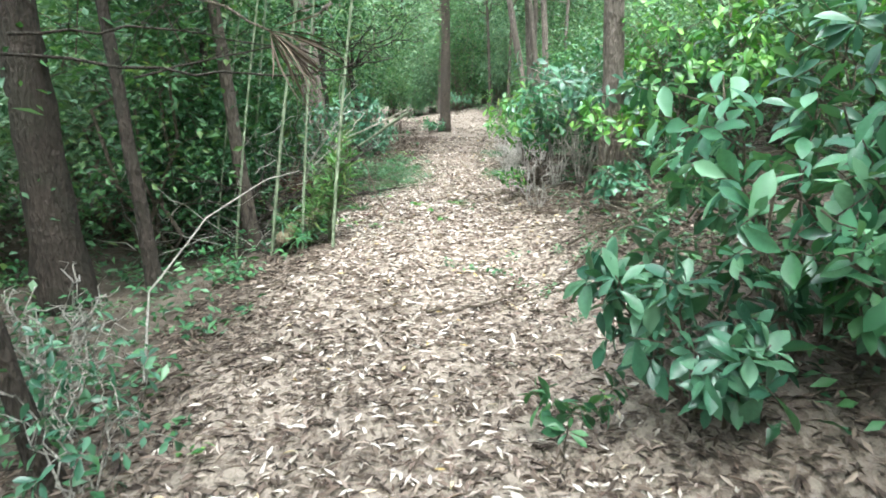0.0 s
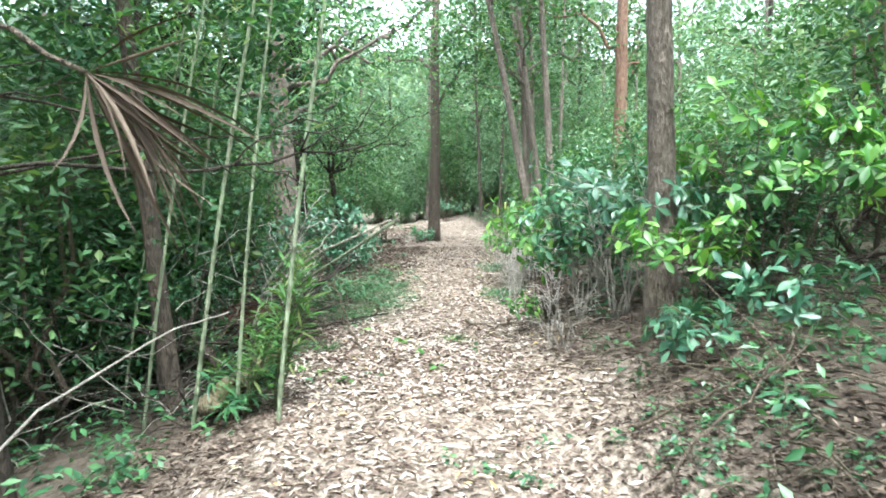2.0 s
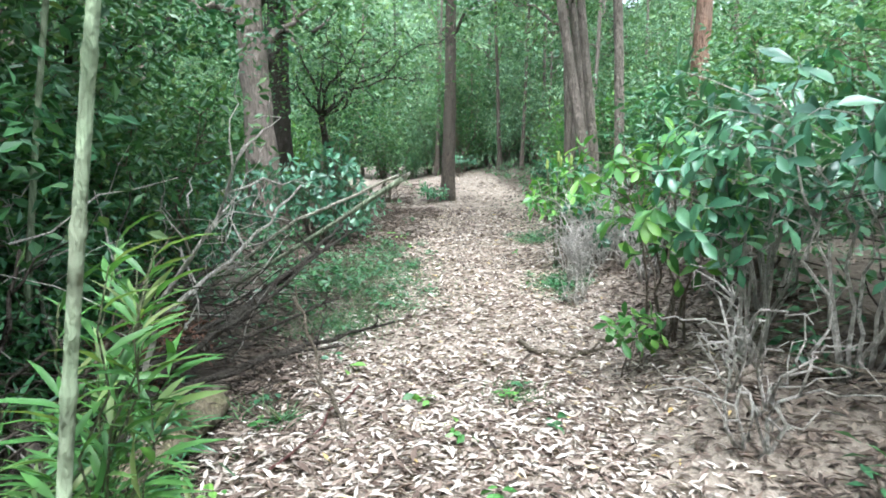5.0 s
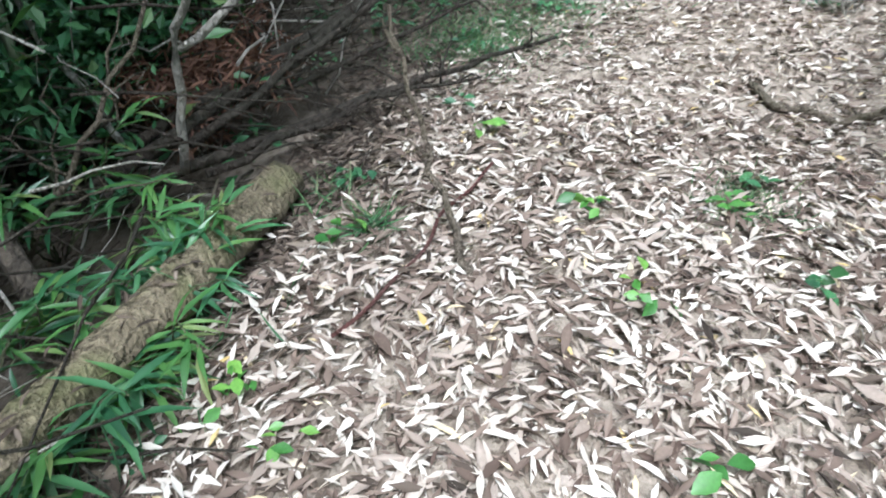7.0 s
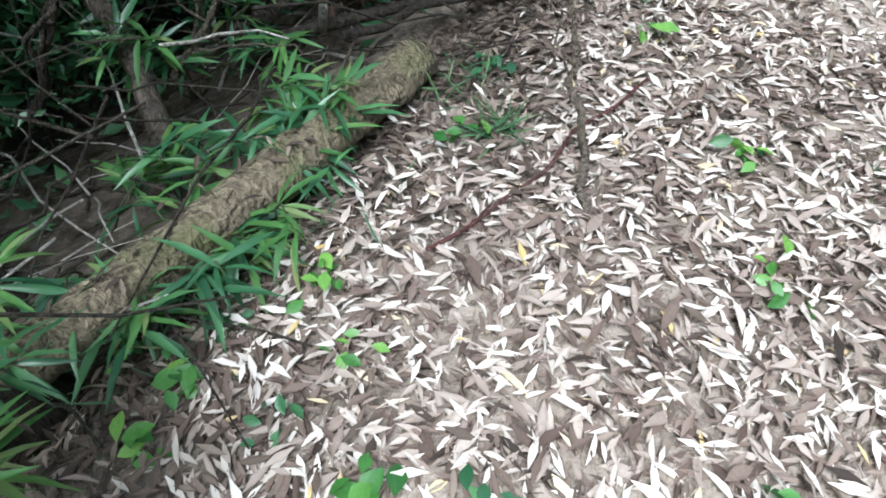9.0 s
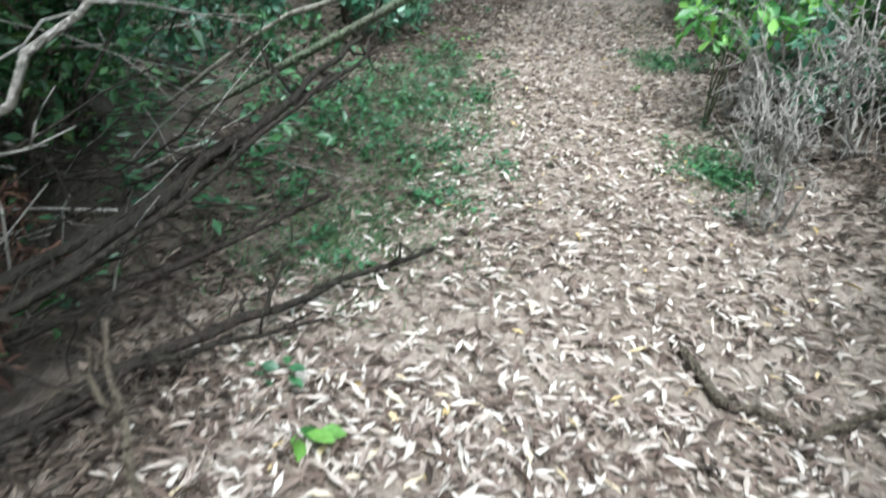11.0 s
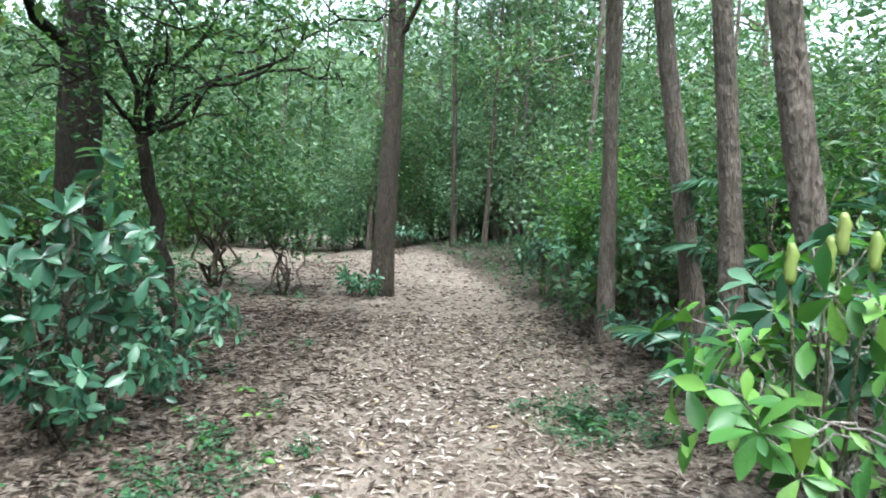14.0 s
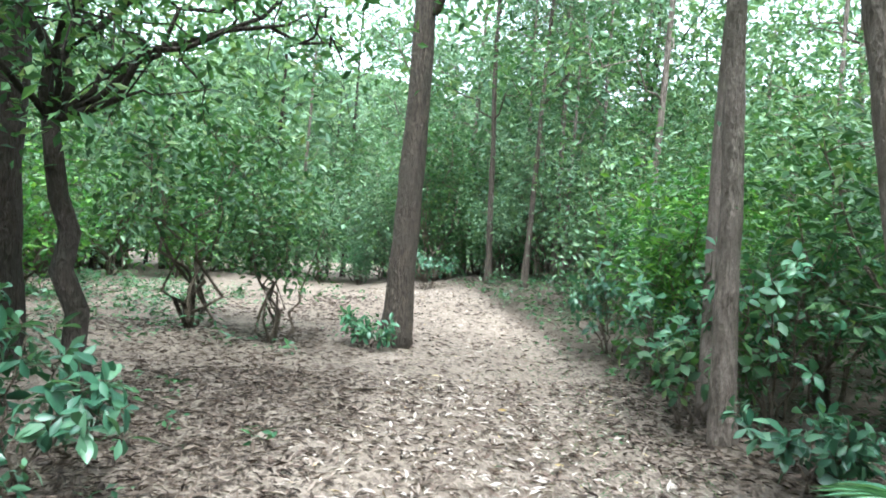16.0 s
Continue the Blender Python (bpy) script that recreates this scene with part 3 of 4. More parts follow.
BIG_GLOSSY = "broad-leaved shrub with glossy dark green rosettes of leaves"
shrub("shrub", 1.22, 2.75, BIG_GLOSSY, 0.72, 0.5, 9, 6, 7, 0.16, LEAF_BLUE, seed=101, single=220, low=0.4)
shrub("shrub", 1.78, 2.95, BIG_GLOSSY, 1.3, 0.55, 10, 8, 7, 0.175, LEAF_SUN, seed=102, single=260, low=0.4)
shrub("shrub", 2.6, 3.6, BIG_GLOSSY, 1.65, 0.65, 10, 8, 7, 0.16, LEAF_BLUE, seed=103, single=100, low=0.35)
shrub("shrub", 1.85, 2.3, BIG_GLOSSY, 0.75, 0.45, 7, 6, 7, 0.15, LEAF_DARK, seed=99, single=120, low=0.35)
shrub("seedling", 0.62, 2.72, "low seedling with a few broad green leaves", 0.34, 0.12, 3, 2, 6, 0.11, LEAF_DARK, seed=104, single=40, thick=0.005, category="seedling")
shrub("shrub", 1.95, 7.35, "leafy shrub with bright yellow-green rosettes round a tree", 1.15, 0.42, 6, 6, 7, 0.14, LEAF_BRIGHT, seed=105, single=120, low=0.75)
shrub("shrub", 3.0, 7.7, "leafy shrub with bright yellow-green rosettes round a tree", 1.9, 0.95, 11, 8, 7, 0.15, LEAF_BRIGHT, seed=106, low=0.7)
shrub("shrub", 1.5, 9.95, "shrub with bright oval leaves on thin stems", 1.5, 0.5, 8, 7, 7, 0.14, LEAF_BRIGHT, seed=107, single=160, low=0.5)
shrub("seedling", 1.85, 6.65, "small seedling with pale green leaves on the bank", 0.5, 0.35, 7, 4, 6, 0.13, LEAF_BLUE, seed=108, single=60, thick=0.005, category="seedling")
shrub("seedling", 2.5, 6.4, "small seedling with pale green leaves on the bank", 0.6, 0.4, 7, 4, 6, 0.13, LEAF_BLUE, seed=109, single=60, thick=0.005, category="seedling")
shrub("shrub", 1.72, 9.2, "tall shrub with large glossy leaves on bare thin stems", 1.4, 0.5, 9, 7, 7, 0.15, LEAF_SUN, TWIG_GREY, seed=110, single=200, low=0.55)
shrub("shrub", 1.95, 8.6, "tall shrub with large glossy leaves on bare thin stems", 1.6, 0.6, 9, 6, 7, 0.15, LEAF_BLUE, TWIG_GREY, seed=111, single=120, low=0.5)
shrub("shrub", 2.15, 9.9, "tall shrub with large glossy leaves on bare thin stems", 1.55, 0.6, 9, 6, 7, 0.14, LEAF_BLUE, TWIG_GREY, seed=112, low=0.5)
shrub("seedling", 1.16, 9.7, "seedling with bright green drooping leaves", 0.55, 0.14, 4, 3, 5, 0.12, LEAF_BRIGHT, seed=113, single=50, thick=0.006, category="seedling")
shrub("shrub", 1.75, 14.0, "shrub with large green leaves and young shoots", 1.40, 0.5, 9, 7, 7, 0.15, LEAF_BRIGHT, TWIG_GREY, seed=114, single=160, low=0.4)
shrub("shrub", 2.15, 14.5, "shrub with large green leaves and young shoots", 1.2, 0.55, 8, 5, 7, 0.15, LEAF_BLUE, TWIG_GREY, seed=115, single=60, low=0.4)
shrub("shrub", 1.95, 13.3, "shrub with large green leaves and young shoots", 0.9, 0.45, 7, 4, 6, 0.13, LEAF_BLUE, TWIG_GREY, seed=116, low=0.4)
shrub("shrub", -1.95, 16.5, "spreading shrub with long dull blue-green leaves", 1.6, 0.75, 10, 7, 7, 0.17, LEAF_BLUE, seed=117, single=100, low=0.45)
shrub("shrub", -2.3, 17.4, "spreading shrub with long dull blue-green leaves", 1.2, 0.6, 9, 6, 7, 0.15, LEAF_BLUE, seed=118, single=100, low=0.45)
shrub("shrub", -3.3, 15.0, "spreading shrub with long dull blue-green leaves", 1.35, 0.9, 10, 7, 7, 0.16, LEAF_BLUE, seed=119, low=0.45)
shrub("shrub", -2.75, 15.2, "spreading shrub with long dull blue-green leaves", 0.85, 0.6, 9, 6, 7, 0.14, LEAF_BLUE, seed=125, low=0.3)
shrub("shrub", -2.25, 14.4, "low shrub with dull green leaves among fallen leaves", 0.5, 0.4, 8, 5, 6, 0.11, LEAF_DARK, seed=126, low=0.3)
shrub("shrub", -3.05, 13.8, "spreading shrub with long dull blue-green leaves", 1.0, 0.6, 9, 6, 7, 0.14, LEAF_BLUE, seed=127, low=0.3)
shrub("shrub", -1.7, 17.9, "low shrub with pale green rosettes of broad leaves", 0.85, 0.8, 11, 5, 7, 0.15, LEAF_BLUE, seed=120, single=160)
shrub("shrub", -2.9, 18.7, "low shrub with pale green rosettes of broad leaves", 1.0, 0.6, 9, 5, 7, 0.14, LEAF_BLUE, seed=121)
shrub("shrub", -1.75, 16.1, "low shrub with broad blue-green leaves beside the trail", 0.7, 0.5, 8, 5, 7, 0.14, LEAF_BLUE, seed=128, low=0.3)
shrub("seedling", -1.35, 17.0, "small seedling in fallen leaves", 0.4, 0.25, 5, 3, 6, 0.11, LEAF_BLUE, seed=122, thick=0.005, category="seedling")
shrub("shrub", -1.45, 2.45, "straggling low shrub with small grey-green leaves", 0.62, 0.38, 8, 4, 5, 0.07, LEAF_BLUE, TWIG_GREY, seed=123, thick=0.006)
shrub("shrub", -1.95, 3.1, "straggling low shrub with small grey-green leaves", 0.7, 0.4, 8, 4, 4, 0.07, LEAF_BLUE, TWIG_GREY, seed=124, thick=0.006)
for k, (sx, sy, sh) in enumerate(((2.75, 17.9, 0.45), (2.7, 19.4, 0.8), (2.9, 20.6, 1.0), (3.0, 22.3, 1.1), (3.4, 23.6, 1.2), (3.3, 19.2, 1.5), (3.2, 16.2, 1.4),
                                  (3.7, 21.2, 1.7), (0.0, 22.4, 0.35), (1.0, 29.5, 0.9), (3.6, 14.8, 1.6), (3.1, 13.0, 1.6), (2.6, 12.0, 1.3), (2.5, 10.9, 1.5), (3.0, 9.2, 1.8))):
    shrub("shrub", sx, sy, "understorey shrub with mid-green pointed leaves", sh, 0.35 + 0.25 * sh, 8, 6, 6, 0.12, (LEAF_BLUE, LEAF_WOOD, LEAF_SUN)[k % 3], seed=130 + k, plan=LEAF_WIDE if k % 2 else LEAF_FULL, group="bank shrubs")


def bare_bush(x, y, height, spread, stems, seed):
    own = np.random.default_rng(seed)
    ob = thing("bare_bush", x, y, gz(x, y), "leafless bush of tangled pale grey twigs", "bush", "bare bushes")
    for k in range(stems):
        a = own.uniform(0, 6.283)
        top = np.array([np.cos(a) * spread * own.uniform(0.3, 1), np.sin(a) * spread * own.uniform(0.3, 1), height * own.uniform(0.6, 1)])
        pts = bend((np.cos(a) * 0.05, np.sin(a) * 0.05, -0.05), top, 0.06, 0.045, 9, own)
        shape = Shape()
        add_tube(shape, pts, np.linspace(0.011, 0.004, 9), 6, 0.08)
        for q in range(2, 8):
            end = pts[q] + unit(own.standard_normal(3) + np.array([np.cos(a), np.sin(a), 0.9])) * own.uniform(0.15, 0.4)
            add_tube(shape, bend(pts[q], end, 0.02, 0.025, 6, own), np.linspace(0.006, 0.002, 6), 5)
        part("stem", shape, TWIG_GREY, ob)


for k, (bx, by, bh, sp, st) in enumerate(((1.75, 13.35, 0.95, 0.45, 11), (1.45, 12.6, 0.85, 0.35, 9), (2.2, 13.75, 1.0, 0.4, 9), (1.35, 11.9, 0.8, 0.3, 7), (2.05, 12.7, 1.1, 0.45, 11), (2.5, 13.1, 1.15, 0.45, 10), (1.95, 11.8, 1.0, 0.4, 9), (1.3, 8.3, 0.8, 0.35, 6), (-2.3, 3.6, 0.8, 0.5, 9))):
    bare_bush(bx, by, bh, sp, st, 200 + k)


def bud_spikes():
    ob = thing("shoot", 1.48, 13.9, gz(1.48, 13.9), "young shoot with upright yellow-green conical buds", "shoot")
    for bx, by, top in ((-0.16, -0.05, 1.40), (-0.03, -0.1, 1.5), (0.03, 0.03, 1.43), (0.15, -0.02, 1.45)):
        shape = Shape()
        add_tube(shape, bend((0, 0, -0.05), (bx, by, top - 0.12), 0.0, 0.01, 6), np.linspace(0.009, 0.005, 6), 6)
        part("stem", shape, STEM_GREEN, ob)
        shape = Shape()
        s = np.linspace(0, 1, 8)
        add_tube(shape, np.stack([bx + 0 * s, by + 0 * s, top - 0.12 + 0.13 * s], -1), 0.021 * np.sin(np.pi * np.clip(0.2 + 0.72 * s, 0, 1)) ** 0.6, 10, 0.22, 5)
        part("bud", shape, BUD, ob, "yellow-green conical bud")


bud_spikes()


# ---- palms ----
def fan(shape, centre, way, radius, strips, own, sag=0.25, arc=2.6):
    way = unit(np.asarray(way, float))
    side = unit(np.cross(way, [0, 0, 1.0]))
    up = np.cross(side, way)
    q = np.linspace(-arc / 2, arc / 2, strips) + own.normal(0, 0.03, strips)
    ways = np.cos(q)[:, None] * way + np.sin(q)[:, None] * side
    plan = leaf_plan(6, 0.125, 0.5, sag, 0.7)
    leaves(shape, plan, np.repeat([centre], strips, 0), ways, up + 0.2 * own.standard_normal((strips, 3)), radius * own.uniform(0.85, 1.05, strips))


def fan_palm(x, y, label, fronds, height, seed):
    own = np.random.default_rng(seed)
    ob = thing("fan_palm", x, y, gz(x, y), label, "palm", "fan palms")
    shape = Shape()
    add_tube(shape, [(0, 0, -0.1), (0, 0, height * 0.25)], [0.06, 0.045], 8, 0.1)
    part("trunk", shape, BARK_DARK, ob)
    for k in range(fronds):
        a = 6.283 * k / fronds + own.normal(0, 0.3)
        far = own.uniform(0.3, 0.6)
        end = np.array([np.cos(a) * far, np.sin(a) * far, height * own.uniform(0.55, 1.0)])
        stalk = Shape()
        add_tube(stalk, bend((0, 0, height * 0.2), end, 0.05, 0.01, 6, own), np.linspace(0.009, 0.006, 6), 5)
        frond = part("stalk", stalk, STEM_GREEN, ob)
        blade = Shape()
        fan(blade, end, (np.cos(a), np.sin(a), own.uniform(-0.3, 0.3)), own.uniform(0.32, 0.45), 17, own)
        part("fan_leaf", blade, LEAF_BLUE, frond, "pleated green fan leaf")


fan_palm(2.42, 15.95, "low fan palm with split green leaves", 7, 0.62, 301)
fan_palm(3.1, 16.6, "taller fan palm with split green leaves", 10, 1.55, 302)


def hanging_frond():
    own = np.random.default_rng(310)
    ob = thing("dead_palm_frond", -0.89, 3.85, 1.94, "dried brown palm frond hanging from a branch", "palm frond")
    shape = Shape()
    add_tube(shape, bend((-0.9, 0.5, 0.25), (0, 0, 0), 0.08, 0.01, 8, own), np.linspace(0.012, 0.007, 8), 6)
    part("stalk", shape, TWIG_BROWN, ob)
    shape = Shape()
    n = 40
    ways = np.stack([0.6 + 0.35 * own.standard_normal(n) * 0.6, 0.25 * own.standard_normal(n), -0.55 + 0.35 * own.standard_normal(n)], -1)
    leaves(shape, leaf_plan(6, 0.03, 0.4, 0.3, 0.8), np.zeros((n, 3)), ways, tilted_up(n, own), own.uniform(0.28, 0.52, n))
    part("fan_leaf", shape, DEAD_PALM, ob)


hanging_frond()


# ---- dead wood ----
def stick(name, points, thick, thin, mat, label, twigs=0, seed=1, sides=8, category="branch", twig_len=0.35, wobble=0.012, group=""):
    own = np.random.default_rng(seed)
    p0 = np.array(points[0], float)
    ob = thing(name, *p0, label, category, group)
    q = np.array(points, float) - p0
    s = np.linspace(0, len(q) - 1, 5 * (len(q) - 1) + 1)
    pts = np.stack([np.interp(s, np.arange(len(q)), q[:, c]) for c in range(3)], -1)
    pts[1:-1] += own.standard_normal((len(pts) - 2, 3)) * wobble
    shape = Shape()
    add_tube(shape, pts, np.linspace(thick, thin, len(pts)), sides, 0.07, seed)
    part("stem", shape, mat, ob)
    total = pts[-1] - pts[0]
    for k in range(twigs):
        i = own.integers(len(pts) // 4, len(pts) - 1)
        end = pts[i] + unit(unit(total) * 0.9 + own.standard_normal(3) * np.array([0.6, 0.6, 0.5])) * twig_len * own.uniform(0.5, 1.3)
        end[2] = max(end[2], gz(*(end + p0)[:2]) + 0.02 - p0[2])
        shape = Shape()
        mid = bend(pts[i], end, 0.03, 0.02, 6, own)
        add_tube(shape, mid, np.linspace(thin * 0.8 + 0.002, 0.002, 6), 5)
        for _ in range(2):
            j = own.integers(2, 6)
            tip = mid[j] + unit(end - pts[i] + 0.5 * own.standard_normal(3)) * twig_len * 0.4
            add_tube(shape, bend(mid[j], tip, 0.01, 0.01, 4, own), np.linspace(0.003, 0.0015, 4), 4)
        part("twig", shape, mat, ob)
    return ob


pole = stick("leaning_pole", [(-2.4, 12.8, 0.0), (-1.42, 12.46, 0.625), (-0.44, 12.11, 1.27)], 0.024, 0.029, POLE_GREEN, "green weathered pole propped over the trail edge with a split end", 0, 401, 10, "pole", wobble=0.004)
end = np.array([-0.44, 12.11, 1.27]) - np.array([-2.4, 12.8, 0.0])
for k, (dx, dz, long) in enumerate(((0.0, 0.018, 0.07), (0.012, 0.0, 0.05), (-0.012, -0.012, 0.085), (0.004, -0.02, 0.04))):
    sliver = Shape()
    w = unit(end)
    p0 = end + np.array([dx, 0.012 * (k - 1.5), dz]) - w * 0.03
    add_tube(sliver, [p0, p0 + w * (0.03 + long * 0.6), p0 + w * (0.03 + long)], [0.012, 0.010, 0.003], 6, 0.1, k)
    part("splinter", sliver, POLE_PALE, pole, "pale split wood")
stick("leaning_pole", [(-2.65, 12.85, 0.0), (-2.09, 12.69, 0.45), (-1.62, 12.53, 0.79), (-1.05, 12.33, 1.03), (-0.5, 12.15, 1.29)], 0.018, 0.014, POLE_PALE, "thin pale weathered pole lying along another pole", 0, 402, 8, "pole", wobble=0.003)
stick("fallen_branch", [(-2.25, 9.3, 0.06), (-1.75, 10.4, 0.25), (-1.2, 11.5, 0.6), (-0.95, 12.0, 0.75)], 0.026, 0.009, BARK_DARK, "long dark fallen branch with bare twigs", 8, 424, twig_len=0.4)
stick("fallen_branch", [(-2.3, 8.9, 0.04), (-1.6, 10.2, 0.14), (-1.0, 11.1, 0.25)], 0.022, 0.008, BARK_DARK, "long dark fallen branch with bare twigs", 8, 425, twig_len=0.4)
stick("fallen_branch", [(-2.15, 9.1, 0.08), (-1.75, 10.1, 0.22), (-1.25, 11.4, 0.62), (-1.05, 12.0, 0.8)], 0.033, 0.012, BARK_DARK, "long dark fallen branch with bare twigs", 9, 403, twig_len=0.5)
stick("fallen_branch", [(-2.1, 8.95, 0.05), (-1.4, 9.95, 0.07), (-0.95, 10.6, 0.05), (-0.5, 11.15, 0.03)], 0.027, 0.01, BARK_DARK, "long dark branch lying on fallen leaves", 6, 404)
stick("fallen_branch", [(-1.95, 9.35, 0.1), (-1.5, 10.3, 0.35), (-1.05, 11.3, 0.75)], 0.022, 0.008, BARK_DARK, "dark fallen branch with bare twigs", 8, 405, twig_len=0.45)
stick("fallen_branch", [(-1.8, 9.2, 0.05), (-1.35, 10.0, 0.06), (-0.85, 10.45, 0.03)], 0.02, 0.008, BARK_DARK, "dark branch lying on fallen leaves", 5, 406)
stick("dead_branch", [(-1.9, 9.2, 0.05), (-1.73, 9.15, 0.66), (-1.35, 9.0, 1.15), (-1.15, 8.9, 1.55)], 0.02, 0.007, TWIG_GREY, "grey bare branch standing out of the thicket", 7, 407, twig_len=0.4)
stick("dead_branch", [(-1.73, 9.15, 0.6), (-1.3, 9.35, 0.95), (-0.98, 9.5, 1.32)], 0.016, 0.006, TWIG_GREY, "grey bare branch standing out of the thicket", 6, 408, twig_len=0.35)
stick("dead_branch", [(-2.3, 9.4, 0.0), (-2.5, 9.3, 0.7), (-2.75, 9.2, 1.5)], 0.016, 0.006, TWIG_GREY, "grey bare branch standing out of the thicket", 7, 409, twig_len=0.45)
stick("dead_branch", [(-2.2, 8.6, 0.0), (-1.95, 8.9, 0.45), (-1.75, 9.3, 0.9)], 0.014, 0.006, TWIG_BROWN, "dark bare branch in the thicket", 7, 410, twig_len=0.4)
stick("dead_branch", [(-2.4, 8.2, 0.0), (-2.2, 8.4, 0.5), (-2.15, 8.6, 1.05)], 0.02, 0.008, BARK_DARK, "dark bare branch in the thicket", 6, 411, twig_len=0.45)
stick("dead_branch", [(-2.0, 8.4, 0.0), (-2.3, 8.6, 0.28), (-2.7, 8.8, 0.6)], 0.045, 0.03, BARK_BROWN, "thick dark red-brown branch slanting out of the thicket", 2, 423, twig_len=0.4)
stick("stick", [(-0.58, 8.74, 0.0), (-0.72, 8.98, 0.09), (-0.84, 9.18, 0.3), (-1.0, 9.36, 0.72)], 0.018, 0.007, TWIG_BROWN, "thin grey stick stuck up out of fallen leaves", 3, 412, twig_len=0.25)
stick("stick", [(0.52, 10.62, 0.02), (0.60, 10.25, 0.045), (0.85, 10.15, 0.03), (1.2, 10.3, 0.05)], 0.02, 0.014, TWIG_BROWN, "crooked brown stick lying across the trail", 1, 413, twig_len=0.15)
stick("stick", [(-0.06, 4.62, 0.02), (0.25, 4.68, 0.03), (0.45, 4.8, 0.04), (0.85, 5.15, 0.06)], 0.016, 0.007, TWIG_BROWN, "dark crooked stick on fallen leaves", 2, 414, twig_len=0.25)
stick("stick", [(1.0, 5.1, 0.12), (1.5, 5.5, 0.38), (2.1, 5.75, 0.7)], 0.013, 0.006, TWIG_BROWN, "thin bare stick on the bank", 5, 415, twig_len=0.4)
stick("stick", [(0.9, 4.6, 0.05), (1.4, 4.85, 0.28), (1.9, 4.9, 0.55)], 0.011, 0.005, TWIG_BROWN, "thin bare stick on the bank", 5, 416, twig_len=0.4)
stick("stick", [(1.25, 6.0, 0.2), (1.7, 5.8, 0.5), (2.4, 5.9, 0.8)], 0.012, 0.006, TWIG_BROWN, "thin bare stick on the bank", 4, 417, twig_len=0.4)
stick("stick", [(-1.1, 3.6, 0.02), (-0.85, 3.85, 0.02), (-0.7, 4.0, 0.02)], 0.012, 0.006, TWIG_BROWN, "short dark stick on fallen leaves", 1, 418, twig_len=0.15)
stick("arching_cane", [(-1.68, 3.55, -0.02), (-1.88, 4.2, 0.33), (-1.78, 5.1, 0.66), (-1.52, 6.0, 0.84), (-1.32, 6.5, 0.86)], 0.008, 0.005, TWIG_GREY, "long pale bare cane arching out of the thicket", 0, 419, category="cane", wobble=0.004)
stick("overhanging_branch", [(-2.9, 3.9, 1.9), (-1.73, 4.42, 1.74), (-0.9, 4.7, 1.72), (-0.3, 5.1, 1.85)], 0.012, 0.004, BARK_DARK, "thin dark branch reaching over the trail edge", 6, 420, twig_len=0.4)
stick("overhanging_branch", [(-2.8, 4.6, 2.0), (-1.9, 4.8, 2.05), (-1.2, 5.2, 1.95)], 0.012, 0.004, BARK_DARK, "thin dark branch reaching over the trail edge", 6, 421, twig_len=0.4)
stick("overhanging_branch", [(-2.75, 6.3, 1.75), (-1.9, 6.9, 2.0), (-1.0, 7.6, 2.15)], 0.012, 0.004, BARK_DARK, "thin dark branch reaching over the trail edge", 6, 422, twig_len=0.4)


def leash():
    ob = thing("leash", -0.95, 8.38, 0.03, "dusty red cord leash lying on fallen leaves", "leash")
    shape = Shape()
    s = np.linspace(0, 1, 30)
    add_tube(shape, np.stack([0.33 * s + 0.03 * np.sin(6 * s) + 0.012 * np.sin(17 * s), 1.1 * s, 0.012 + 0.008 * np.sin(14 * s)], -1), np.full(30, 0.0065), 7)
    part("cord", shape, CORD, ob)


leash()


def rotten_log(x0, y0, x1, y1, thick, seed):
    own = np.random.default_rng(seed)
    ob = thing("log", x0, y0, 0.0, "rotting brown log flecked with moss, half sunk in leaves", "log")
    shape = Shape()
    s = np.linspace(0, 1, 30)
    wave = 0.02 * np.sin(7 * s + seed) + np.cumsum(own.normal(0, 0.003, 30))
    r = thick * (1 + 0.05 * np.sin(5 * s + seed) + 0.03 * own.standard_normal(30))
    r[0] *= 0.92
    r[-1] *= 0.9
    add_tube(shape, np.stack([(x1 - x0) * s + wave, (y1 - y0) * s, thick * 0.62 + 0.008 * np.sin(11 * s)], -1), r, 26, 0.09, seed)
    part("stem", shape, MOSSY, ob)
    n = 60
    at = np.stack([(x1 - x0) * own.random(n) + own.normal(0, 0.02, n), (y1 - y0) * own.random(n), np.full(n, thick * 1.66)], -1)
    bits = Shape()
    leaves(bits, LEAF_CURL, at, random_ways(n, own, 0.15), tilted_up(n, own, 0.3), own.uniform(0.05, 0.08, n))
    part("leaf_cover", bits, DAMP_LEAF, ob, "dry leaves caught on the log", "stuff")


rotten_log(-1.66, 7.0, -1.45, 9.22, 0.083, 3)


def stump():
    ob = thing("stump", -1.66, 7.5, gz(-1.66, 7.5), "small dark rotten stump at the trail edge", "stump")
    shape = Shape()
    add_tube(shape, [(0, 0, -0.1), (0, 0, 0.02), (0.01, 0, 0.12), (0.02, 0, 0.24), (0.02, 0.0, 0.25)], [0.16, 0.125, 0.10, 0.095, 0.03], 14, 0.12, 9)
    part("stem", shape, BARK_DARK, ob)


stump()


